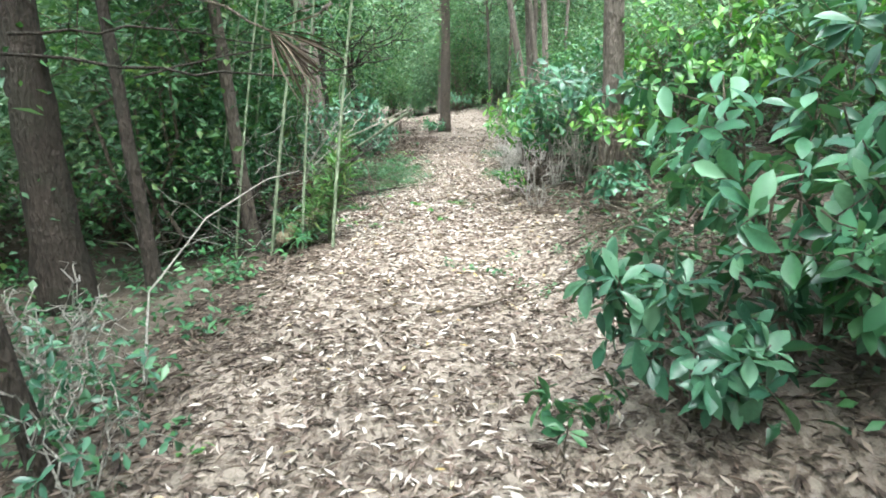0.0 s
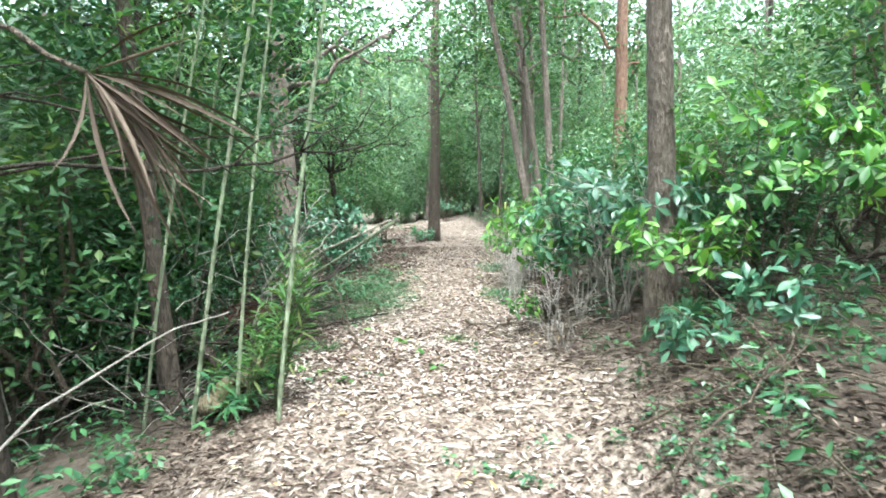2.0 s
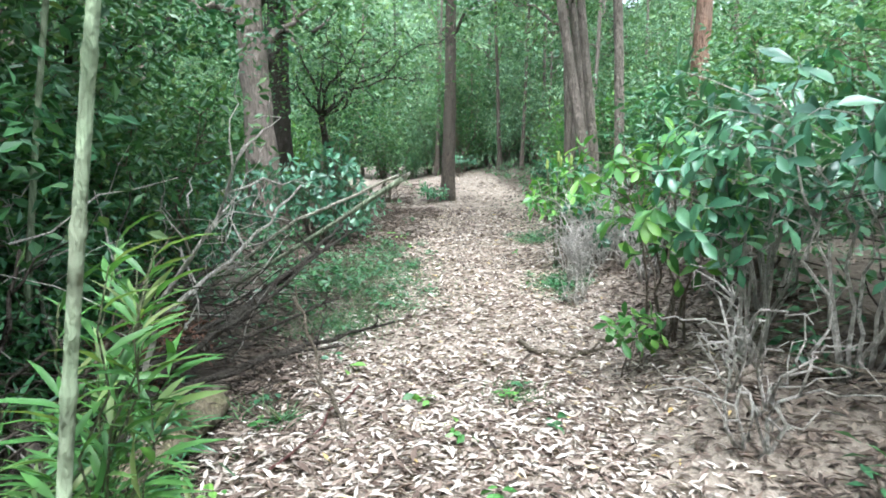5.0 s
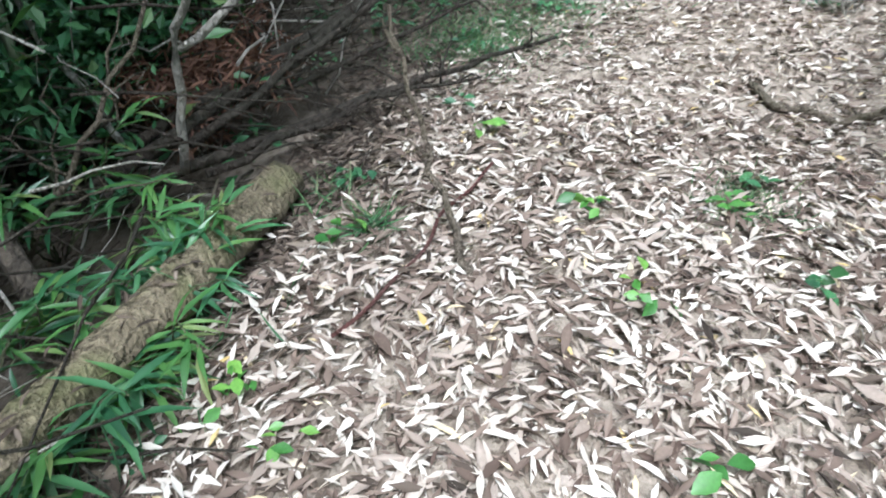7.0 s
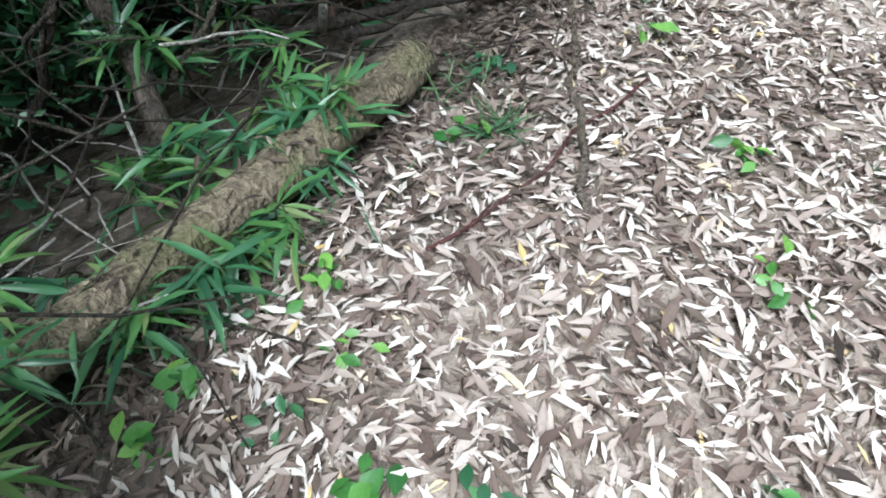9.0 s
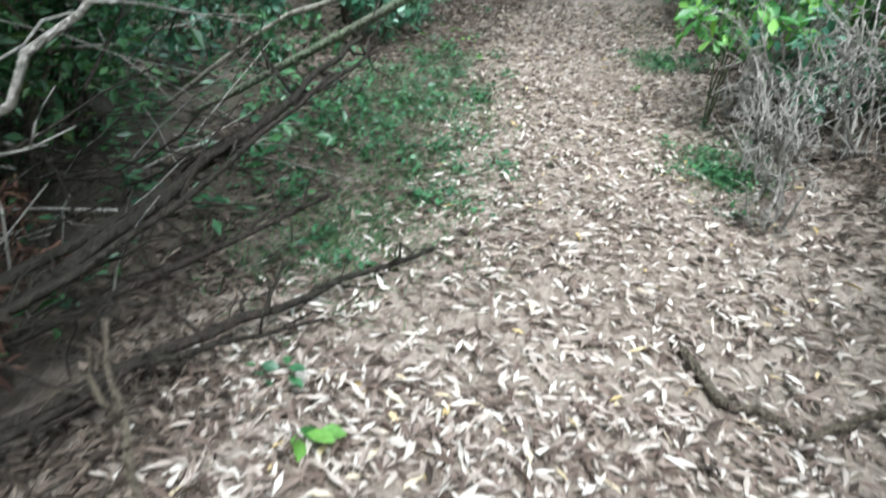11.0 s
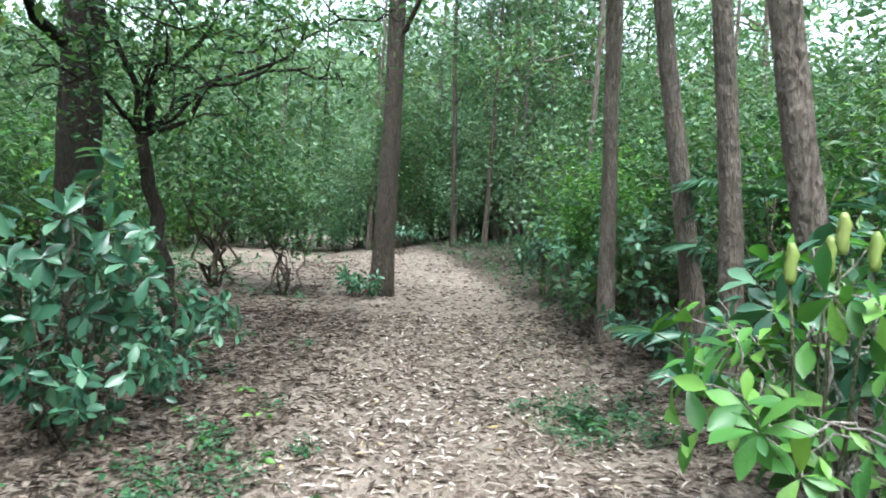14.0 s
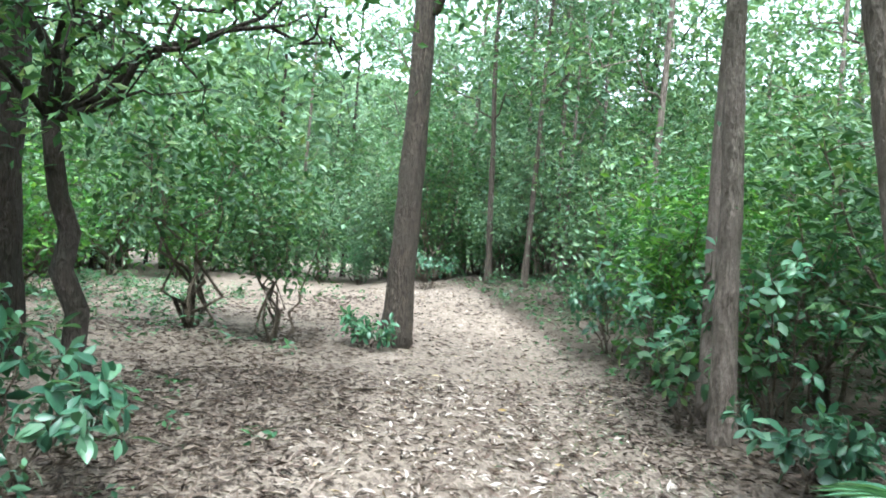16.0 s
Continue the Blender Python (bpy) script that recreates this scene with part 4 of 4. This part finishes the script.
# ---- low plants ----
def fern_mound(x, y, seed):
    own = np.random.default_rng(seed)
    ob = thing("dead_fern", x, y, gz(x, y), "heap of withered red-brown fern", "fern")
    for k in range(14):
        a = own.uniform(0, 6.283)
        end = np.array([np.cos(a) * 0.4, np.sin(a) * 0.4, own.uniform(0.1, 0.45)])
        pts = bend((0, 0, 0), end, 0.2, 0.02, 8, own)
        shape = Shape()
        n = 44
        i = own.uniform(0.2, 7, n)
        at = np.stack([np.interp(i, np.arange(8), pts[:, c]) for c in range(3)], -1)
        leaves(shape, LEAF_SLIM, at, random_ways(n, own, 0.5), tilted_up(n, own), own.uniform(0.05, 0.13, n))
        add_tube(shape, pts, np.linspace(0.004, 0.002, 8), 4)
        part("frond", shape, DEAD_FERN, ob)


fern_mound(-2.15, 10.3, 501)
fern_mound(-2.5, 9.9, 502)
fern_mound(-2.05, 9.7, 503)


def bamboo_shoot(x, y, height, spread, stems, seed, z=0.0):
    own = np.random.default_rng(seed)
    ob = thing("bamboo_grass", x, y, gz(x, y) + z, "low bamboo grass with long bright green leaves", "bamboo grass", "bamboo grass clumps")
    for k in range(stems):
        a = own.uniform(-1.2, 1.6)
        end = np.array([np.cos(a) * spread, np.sin(a) * spread, height * own.uniform(0.5, 1)])
        pts = bend((0, 0, -0.03), end, 0.08, 0.015, 8, own)
        shape = Shape()
        add_tube(shape, pts, np.linspace(0.005, 0.002, 8), 5)
        stem = part("stem", shape, STEM_GREEN, ob)
        n = 16
        i = own.uniform(2.5, 7, n)
        at = np.stack([np.interp(i, np.arange(8), pts[:, c]) for c in range(3)], -1)
        shape = Shape()
        leaves(shape, LEAF_SLIM, at, random_ways(n, own, 0.3) + end * 0.8, tilted_up(n, own, 0.3), own.uniform(0.12, 0.2, n))
        part("foliage", shape, LEAF_BAMBOO if height > 0.8 or k % 2 else LEAF_DARK, stem)


for k, (gx, gy, gh, gs, gn) in enumerate(((-2.0, 7.95, 0.35, 0.5, 6), (-1.72, 8.45, 0.36, 0.42, 9), (-1.95, 8.6, 0.4, 0.4, 5), (-1.75, 7.35, 0.45, 0.35, 6), (-1.6, 7.0, 0.3, 0.3, 5), (-2.4, 8.9, 0.7, 0.5, 7),
                                          (-1.4, 7.1, 1.0, 0.33, 13), (-1.17, 7.08, 1.3, 0.3, 15), (-1.55, 8.35, 0.24, 0.3, 6), (-1.68, 8.0, 0.28, 0.34, 7))):
    bamboo_shoot(gx, gy, gh, gs, gn, 520 + k)


def herb(x, y, seed, size=0.07, mat=LEAF_BRIGHT, n=7):
    own = np.random.default_rng(seed)
    ob = thing("weed", x, y, gz(x, y) + 0.01, "small green weed sprouting through fallen leaves", "weed", "weeds")
    at = np.stack([own.normal(0, 0.035, n), own.normal(0, 0.035, n), own.uniform(0.01, 0.07, n)], -1)
    leaf_objects(WEED_MESHES[mat.name], at, random_ways(n, own, 0.2), tilted_up(n, own, 0.35), size * own.uniform(0.6, 1.2, n), ob)


WEED_MESHES = {m.name: [Shape().add(*leaf_plan(5, 0.6, 0.45, 0.15, 0.3)).mesh("leaf", m)] for m in (LEAF_BRIGHT, LEAF_DARK)}
own_w = np.random.default_rng(540)
for k, (wx, wy) in enumerate(((-1.02, 7.75), (-0.98, 8.0), (-1.28, 7.75), (-1.35, 7.95), (-1.15, 8.15), (-0.72, 7.72), (-0.45, 7.82), (-0.05, 8.72), (-0.2, 9.2), (-1.2, 9.35), (-1.1, 8.9), (0.3, 9.3), (0.38, 9.5), (0.3, 9.4),
                                  (-0.75, 9.8), (0.5, 8.9), (-1.25, 7.55), (-1.5, 7.75), (-0.9, 10.1), (0.1, 8.1), (-1.4, 7.3), (1.7, 16.3), (1.65, 16.5), (1.75, 16.4), (-0.8, 16.2), (-0.6, 16.5), (-0.9, 16.0), (1.35, 16.9),
                                  (-0.9, 17.2), (-0.5, 15.8), (2.0, 19.2), (-1.2, 16.6), (1.1, 14.9), (-1.3, 3.0), (-1.05, 2.7), (0.9, 3.1))):
    herb(wx, wy, 560 + k, 0.05 + 0.03 * own_w.random(), LEAF_BRIGHT if k % 3 else LEAF_DARK, int(own_w.integers(5, 11)))


def grass_patch(name, spots, count, blade, label, seed):
    own = np.random.default_rng(seed)
    c = np.array(spots)
    k = own.integers(0, len(c), count)
    xy = c[k, :2] + own.standard_normal((count, 2)) * c[k, 2:4]
    at = np.stack([xy[:, 0], xy[:, 1], ground_z(xy[:, 0], xy[:, 1])], -1)
    shape = Shape()
    leaves(shape, BLADE, at, random_ways(count, own, 0.3) * 0.95 + np.array([0, 0, 0.7]), random_ways(count, own, 0.3), blade * own.uniform(0.5, 1.3, count))
    return tagged(new(name, shape.mesh(name, GRASS)), label, "grass", kind="stuff")


grass_patch("grass", [(-0.75, 12.0, 0.33, 0.5), (-0.95, 13.2, 0.45, 0.7), (-0.9, 14.3, 0.4, 0.6), (-1.0, 11.2, 0.28, 0.3)], 8200, 0.085, "thin low green grass along the trail edge", 601)
grass_patch("grass", [(1.15, 12.7, 0.15, 0.35), (1.45, 13.1, 0.15, 0.3), (1.5, 16.4, 0.2, 0.4), (0.35, 9.4, 0.09, 0.12), (1.9, 18.5, 0.3, 1.0), (2.3, 21, 0.4, 1.2)], 2600, 0.08, "sparse grass tufts on the bank foot", 602)
grass_patch("grass", [(-1.3, 9.2, 0.08, 0.1), (-1.02, 8.98, 0.03, 0.04), (-1.4, 8.25, 0.12, 0.15), (-1.45, 7.9, 0.1, 0.2)], 260, 0.14, "scattered grass blades beside a log", 603)


def ground_cover():
    own = np.random.default_rng(604)
    n = 6500
    c = np.array([(-0.85, 12.2, 0.4, 0.8), (-1.0, 13.8, 0.5, 0.8), (-0.9, 15.5, 0.4, 0.6), (1.35, 12.8, 0.2, 0.4), (1.7, 16.5, 0.25, 0.5), (1.6, 5.6, 0.5, 0.8)])
    k = own.integers(0, len(c), n)
    clump = c[k, :2] + c[k, 2:] * own.standard_normal((len(c), 40, 2))[k, own.integers(0, 40, n)]
    xy = clump + own.normal(0, 0.05, (n, 2))
    at = np.stack([xy[:, 0], xy[:, 1], ground_z(xy[:, 0], xy[:, 1]) + own.uniform(0.015, 0.09, n)], -1)
    shape = Shape()
    leaves(shape, leaf_plan(3, 0.55, 0.45, 0.15, 0.3), at, random_ways(n, own, 0.25), tilted_up(n, own, 0.4), own.uniform(0.025, 0.06, n))
    tagged(new("ground_cover", shape.mesh("ground_cover", LEAF_DARK)), "small green creeping plants among fallen leaves", "ground cover", kind="stuff")


ground_cover()


# ---- woods on both sides ----
def bush_model(seed, mat, height, label, per=26, size=0.13, stems=5, thin=0.4, bare=3):
    own = np.random.default_rng(seed)
    ob = thing("bush", 0, 0, -60, label, "bush", "woodland bushes")
    tips = []
    for k in range(stems):
        a = 6.283 * k / stems + own.normal(0, 0.4)
        top = np.array([np.cos(a) * height * thin * own.uniform(0.4, 1), np.sin(a) * height * thin * own.uniform(0.4, 1), height * own.uniform(0.55, 1)])
        pts = bend((0, 0, -0.1), top, 0.08, 0.04 * height, 9, own)
        shape = Shape()
        add_tube(shape, pts, np.linspace(0.012 + 0.006 * height, 0.005, 9), 6)
        for q in range(bare, 9):
            for _ in range(2):
                tip = pts[q] + unit(own.standard_normal(3) * np.array([1, 1, 0.5]) + np.array([0, 0, 0.3])) * own.uniform(0.15, 0.45) * height * 0.5
                add_tube(shape, bend(pts[q], tip, 0.02, 0.02, 4, own), np.linspace(0.007, 0.003, 4), 4)
                tips.append(tip)
        part("stem", shape, TWIG_BROWN, ob)
    part("foliage", clumps(tips, per, 0.075 * height + 0.06, size, own), mat, ob, kind="stuff", smooth=False)
    return ob


MODELS = [bush_model(701, LEAF_WOOD, 2.0, "dense woodland bush with small green leaves", 34, 0.105),
          bush_model(702, LEAF_DARK, 1.6, "dark green woodland bush with oval leaves", 44, 0.095),
          bush_model(703, LEAF_HAZY, 3.6, "tall loose woodland bush with haze painted into its pale green leaves", 40, 0.15, 5, 0.28),
          bush_model(704, LEAF_WOOD, 4.4, "young tree with thin stems and hanging foliage", 46, 0.14, 5, 0.25),
          bush_model(705, LEAF_BRIGHT, 2.6, "yellow-green woodland bush with sunlight put into its leaf colour", 28, 0.13, 5, 0.35),
          bush_model(706, LEAF_WOOD, 2.9, "young saplings with bare thin stems under green leaves", 44, 0.125, 7, 0.3, 5),
          bush_model(707, LEAF_BRIGHT, 2.7, "young saplings with bare thin stems under bright leaves", 38, 0.125, 7, 0.3, 5)]
spots_rng = np.random.default_rng(710)
placed = [(-3.15, 16.9, 0.7), (-2.9, 16.0, 0.9), (-2.5, 15.0, 0.9), (-3.5, 20.6, 0.6), (0.41, 22.6, 0.9), (-3.75, 6.45, 0.6), (-2.7, 4.5, 1.1), (-3.1, 5.4, 0.9), (-3.0, 3.6, 0.8), (-2.5, 14.2, 1.1), (-2.2, 12.8, 0.9), (-3.2, 18.6, 1.0), (-2.4, 20.2, 0.9), (-1.9, 18.6, 1.1), (-1.95, 19.4, 0.9), (-1.2, 20.4, 0.8)]


def settle(model, x, y, scale, turn):
    c = copy_thing(model, pose(x, y, gz(x, y), 0, 0, turn))
    c.scale = (scale, scale, scale * spots_rng.uniform(0.9, 1.15))


used_models = set()
tries = 0
for k, bx, by, bs in ((1, -2.75, 9.3, 0.75), (1, -2.85, 10.1, 0.8), (1, -2.8, 8.6, 0.6), (1, -3.0, 8.2, 0.8), (1, -3.15, 9.2, 1.2), (1, -3.2, 10.2, 1.2), (0, -2.55, 11.2, 0.9), (1, -3.4, 8.6, 1.4), (1, -3.3, 10.6, 1.4), (3, -3.5, 9.5, 0.9), (3, -3.3, 7.6, 0.9), (3, -3.6, 11.6, 0.9), (1, -2.9, 12.3, 0.8), (0, -3.9, 12.6, 1.1), (3, -3.5, 10.4, 0.8)):
    settle(MODELS[k], bx, by, bs, 40 * k + 77 * by)
    placed.append((bx, by, 0.5))
while len(placed) < 360 and tries < 12000:
    tries += 1
    y = spots_rng.uniform(-6, 40)
    x = spots_rng.uniform(-13, 13)
    u = x - float(trail_middle(y))
    gap = 2.0 if y > 10 else 2.5
    if u < 0 and 7 < y < 12:
        gap = 2.7
    elif u < 0 and y < 8:
        gap = 3.5
    elif u < 0 and y < 21:
        gap = 2.6
    if u > 0 and 3.5 < y < 7.5:
        gap = 3.3
    if u < 0 and y > 21:
        gap = 2.0
    if u > 0 and 15 < y < 19:
        gap = 2.9
    if abs(u) < gap:
        continue
    if -8.0 < x < -1.0 and 23.5 < y < 37:
        continue
    near = 0.62 + 0.035 * max(0, abs(u) - 3)
    if any((x - a) ** 2 + (y - b) ** 2 < max(near, c) ** 2 for a, b, c in placed):
        continue
    placed.append((x, y, 0.7))
    close = abs(u) < 4.2
    k = int(spots_rng.choice([0, 1, 2, 3, 4], p=[0.28, 0.28, 0.17, 0.12, 0.15] if close else [0.1, 0.08, 0.33, 0.35, 0.14]))
    if u < 0 and x > -8 and 17 < y < 30:
        k = 6 if spots_rng.random() < 0.3 else 5
    elif y > 24 and -2 < x < 7 and k == 4:
        k = 2
    settle(MODELS[k], x, y, spots_rng.uniform(0.75, 1.15), spots_rng.uniform(0, 360))
# Bright-coloured bushes added round the clearing to imitate its sunlit leaves.
for k in range(22):
    x, y = spots_rng.uniform(-13, -5.5), spots_rng.uniform(25, 39)
    settle(MODELS[4 if k % 3 else 2], x, y, spots_rng.uniform(0.8, 1.4), spots_rng.uniform(0, 360))
for m in MODELS:
    for o in (*m.children_recursive, m):
        bpy.data.objects.remove(o)


def slim_trees():
    own = np.random.default_rng(730)
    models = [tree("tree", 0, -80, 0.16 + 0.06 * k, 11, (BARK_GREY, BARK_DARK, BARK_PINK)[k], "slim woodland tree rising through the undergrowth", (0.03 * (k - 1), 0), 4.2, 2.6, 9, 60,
                   leaf=LEAF_HAZY, size=0.19, seed=740 + k, sides=9, group="woodland trees") for k in range(3)]
    spots, n = [], 0
    while len(spots) < 46 and n < 4000:
        n += 1
        x, y = own.uniform(-16, 17), own.uniform(-8, 44)
        u = x - float(trail_middle(y))
        if abs(u) < 3.6 or (-7 < x < -1 and 23 < y < 36) or any((x - a) ** 2 + (y - b) ** 2 < 2.6 for a, b in spots) or (x < 0 and -4.6 < u and y < 24):
            continue
        spots.append((x, y))
        c = copy_thing(models[len(spots) % 3], pose(x, y, gz(x, y), 0, 0, own.uniform(0, 360)))
        s = own.uniform(0.8, 1.2)
        c.scale = (s, s, s)
    for k in range(30):
        x, y = ((own.uniform(3.8, 8.5), own.uniform(24, 36)), (own.uniform(-11, -1.5), own.uniform(37, 44)), (own.uniform(0, 6), own.uniform(34, 44)))[k % 3]
        c = copy_thing(models[k % 3], pose(x, y, gz(x, y), 0, 0, own.uniform(0, 360)))
        s = own.uniform(0.6, 1.0)
        c.scale = (s, s, s * 1.2)
    for m in models:
        for o in (*m.children_recursive, m):
            bpy.data.objects.remove(o)


slim_trees()


def undergrowth():
    own = np.random.default_rng(770)
    k = 5200
    x, y = own.uniform(-7, 8, k), own.uniform(-2, 30, k)
    u = x - trail_middle(y)
    d = np.abs(u) / trail_half(y)
    keep = (d > 1.15 + 0.35 * own.random(k)) & (own.random(k) < np.clip((d - 0.9) * 0.9, 0.1, 0.85)) & ~((u < 0) & (y > 7) & (y < 10.5) & (x > -1.9)) & ~((u < 0) & (x > -2.6) & (y > 14) & (own.random(k) < 0.85)) & ~((u > 0) & (u < 2.6) & (y > 15) & (y < 19) & (own.random(k) < 0.6))
    x, y = x[keep], y[keep]
    per = 12
    n = len(x) * per
    at = np.repeat(np.stack([x, y, ground_z(x, y)], -1), per, 0)
    tall = np.repeat(own.uniform(0.05, 0.38, len(x)), per)
    at = at + np.stack([own.normal(0, 0.09, n), own.normal(0, 0.09, n), tall * own.random(n) + 0.02], -1)
    shape = Shape()
    leaves(shape, leaf_plan(3, 0.42, 0.5, 0.2, 0.3), at, random_ways(n, own, 0.3), tilted_up(n, own, 0.5), own.uniform(0.05, 0.12, n))
    tagged(new("undergrowth", shape.mesh("undergrowth", LEAF_DARK)), "low leafy undergrowth covering the woodland floor", "undergrowth", kind="stuff")


undergrowth()


def brushwood(name, count, x0, x1, y0, y1, high, long, label, seed, mat):
    own = np.random.default_rng(seed)
    shape = Shape()
    for k in range(count):
        x, y = own.uniform(x0, x1), own.uniform(y0, y1)
        if abs(x - float(trail_middle(y))) < float(trail_half(y)) + 0.1:
            continue
        start = np.array([x, y, gz(x, y) + high * own.random() ** 2 + 0.01])
        w = unit(np.array([own.normal(), own.normal(), own.normal() * min(0.5, high)]))
        end = start + w * long * own.uniform(0.4, 1.3)
        end[2] = max(end[2], gz(end[0], end[1]) + 0.01)
        r = own.uniform(0.003, 0.009)
        add_tube(shape, bend(start, end, 0.02, 0.02 * long, 5, own), np.linspace(r, r * 0.4, 5), 5, capped=False)
    tagged(new(name, shape.mesh(name, mat)), label, "brushwood", kind="stuff")


brushwood("brushwood", 520, -3.6, -1.75, 7.0, 12.2, 1.0, 0.9, "tangle of dead dark twigs in the thicket", 780, BARK_DARK)
brushwood("brushwood", 160, -3.4, -1.7, 7.0, 12.0, 1.3, 0.9, "tangle of dead grey twigs in the thicket", 781, TWIG_GREY)
brushwood("brushwood", 240, 2.3, 4.4, 6.9, 9.8, 0.9, 0.8, "tangle of dead dark twigs under the bank shrubs", 784, BARK_DARK)
brushwood("fallen_twigs", 420, -5.0, 5.5, 0.5, 22.0, 0.08, 0.6, "thin brown twigs strewn over the woodland floor", 782, TWIG_BROWN)
brushwood("fallen_twigs", 110, 1.2, 3.4, 3.8, 8.5, 0.25, 0.8, "thin brown twigs strewn over the bank", 783, TWIG_BROWN)


def far_woods():
    own = np.random.default_rng(750)
    n = 270000
    a = own.uniform(0, 6.283, n)
    r = own.uniform(20, 46, n)
    mass = 14
    h = 17 * own.beta(1.15, 1.15, n)
    at = np.stack([np.cos(a) * r, 10 + np.sin(a) * r * 1.15, h], -1)
    lump = np.sin(at[:, 0] * 0.9 + 1.3 * np.sin(at[:, 2] * 0.8)) + np.sin(at[:, 1] * 0.8 + at[:, 2] * 0.9) + 0.5 * own.standard_normal(n)
    u = np.abs(at[:, 0] - trail_middle(at[:, 1]))
    keep = (lump > -0.05) & ((u > 3.0) | (at[:, 2] > 3.0) | (at[:, 1] > 33)) & ~((at[:, 0] > -8) & (at[:, 0] < 0) & (at[:, 1] > 23) & (at[:, 1] < 37) & (at[:, 2] < 1.6))
    at = at[keep]
    shape = Shape()
    m = len(at)
    # The pale leaf colour here carries the haze of the distance.
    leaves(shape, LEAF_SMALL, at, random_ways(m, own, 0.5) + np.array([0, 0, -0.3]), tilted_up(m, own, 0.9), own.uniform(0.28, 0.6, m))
    tagged(new("far_woods", shape.mesh("far_woods", LEAF_HAZY, False)), "mass of distant woodland leaves, paled for haze, behind the trees", "woods", kind="stuff")


far_woods()


def backdrop():
    a = np.linspace(0, 2 * np.pi, 97)[:-1]
    own = np.random.default_rng(760)
    v, rows = [], 8
    tops = 14 + 4 * own.random(96)
    for k in range(rows):
        v += [(np.cos(q) * 58, 10 + np.sin(q) * 62, -0.6 + (tops[i] + 0.6) * k / (rows - 1)) for i, q in enumerate(a)]
    f = [(r * 96 + c, r * 96 + (c + 1) % 96, (r + 1) * 96 + (c + 1) % 96, (r + 1) * 96 + c) for r in range(rows - 1) for c in range(96)]
    tagged(new("backdrop", Shape().add(v, f).mesh("backdrop", backdrop_material())), "distant green wall of woods", "backdrop", kind="structure")


backdrop()


# ---- fallen leaves ----
def scatter(n, x0, x1, y0, y1, own, size, lift=0.012):
    """Pale dry leaves on the trail, damp brown ones off it and, as painted shade, on its shaded stretches."""
    x, y = own.uniform(x0, x1, n), own.uniform(y0, y1, n)
    d = np.abs(x - trail_middle(y)) / trail_half(y) + 0.12 * np.sin(2.3 * y + x) + 0.1 * own.standard_normal(n)
    keep = ~((x < -1.75) & (y > 7) & (y < 12) & (own.random(n) < 0.75))
    x, y, d, n = x[keep], y[keep], d[keep], int(keep.sum())
    at = np.stack([x, y, ground_z(x, y) + own.uniform(0.004, lift + 0.012, n)], -1)
    bare = own.random(n) < np.interp(y, [12, 15, 24], [0.0, 0.12, 0.3]) * (d < 0.8)
    # Larger share of dark leaves at both ends imitates canopy shade by colour.
    d = d + np.where(own.random(n) < np.interp(y, [2, 5, 7, 10, 12, 17, 24], [0.6, 0.45, 0.2, 0.1, 0.2, 0.25, 0.5]), 1.0, 0.0)
    for shape, mine in ((dry, (d < 1.05) & ~bare), (damp, d >= 1.05)):
        got = at[mine]
        half = len(got) // 2
        for sl, plan in ((slice(0, half), LEAF_FLAT), (slice(half, len(got)), LEAF_CURL)):
            m = len(got[sl])
            leaves(shape, plan, got[sl], random_ways(m, own, 0.12), tilted_up(m, own, 0.36), size * own.uniform(0.55, 1.3, m))


own_l = np.random.default_rng(800)
dry, damp = Shape(), Shape()
scatter(14000, -1.6, 0.9, 7.2, 10.2, own_l, 0.075, 0.02)
scatter(24000, -2.2, 2.4, 1.0, 7.2, own_l, 0.075)
scatter(20000, -2.2, 2.4, 10.2, 15.0, own_l, 0.075)
scatter(3500, 0.9, 2.4, 7.2, 10.2, own_l, 0.08)
scatter(20000, -2.2, 3.4, 15.0, 21.0, own_l, 0.08)
scatter(5000, -5.0, 5.5, -3.0, 24.0, own_l, 0.09)
scatter(5000, -1.5, 4.5, 21.0, 31.0, own_l, 0.09)
scatter(9000, -5.5, -0.6, 14.0, 24.0, own_l, 0.085)
scatter(3500, 1.2, 4.2, 3.0, 8.0, own_l, 0.075)
scatter(2500, -8.0, -0.5, 24.5, 29.0, own_l, 0.09)
part("leaf_litter", dry, DEAD_LEAF, ground, "dry tan and grey fallen leaves on the trail", "stuff")
part("leaf_litter", damp, DAMP_LEAF, ground, "damp brown fallen leaves beside the trail, also strewn on it as painted shade", "stuff")
meshes = [Shape().add(*leaf_plan(5, w, p, d, f)).mesh("leaf", DEAD_LEAF) for w, p, d, f in ((0.30, 0.45, -0.12, 0.5), (0.25, 0.5, 0.2, 0.9), (0.36, 0.55, -0.06, 0.3), (0.22, 0.4, 0.3, 1.0))]
n = 300
x, y = own_l.uniform(-1.0, 0.7, n), own_l.uniform(7.4, 9.6, n)
leaf_objects(meshes, np.stack([x, y, ground_z(x, y) + own_l.uniform(0.02, 0.035, n)], -1), random_ways(n, own_l, 0.12), tilted_up(n, own_l, 0.25), 0.085 * own_l.uniform(0.7, 1.3, n), ground)
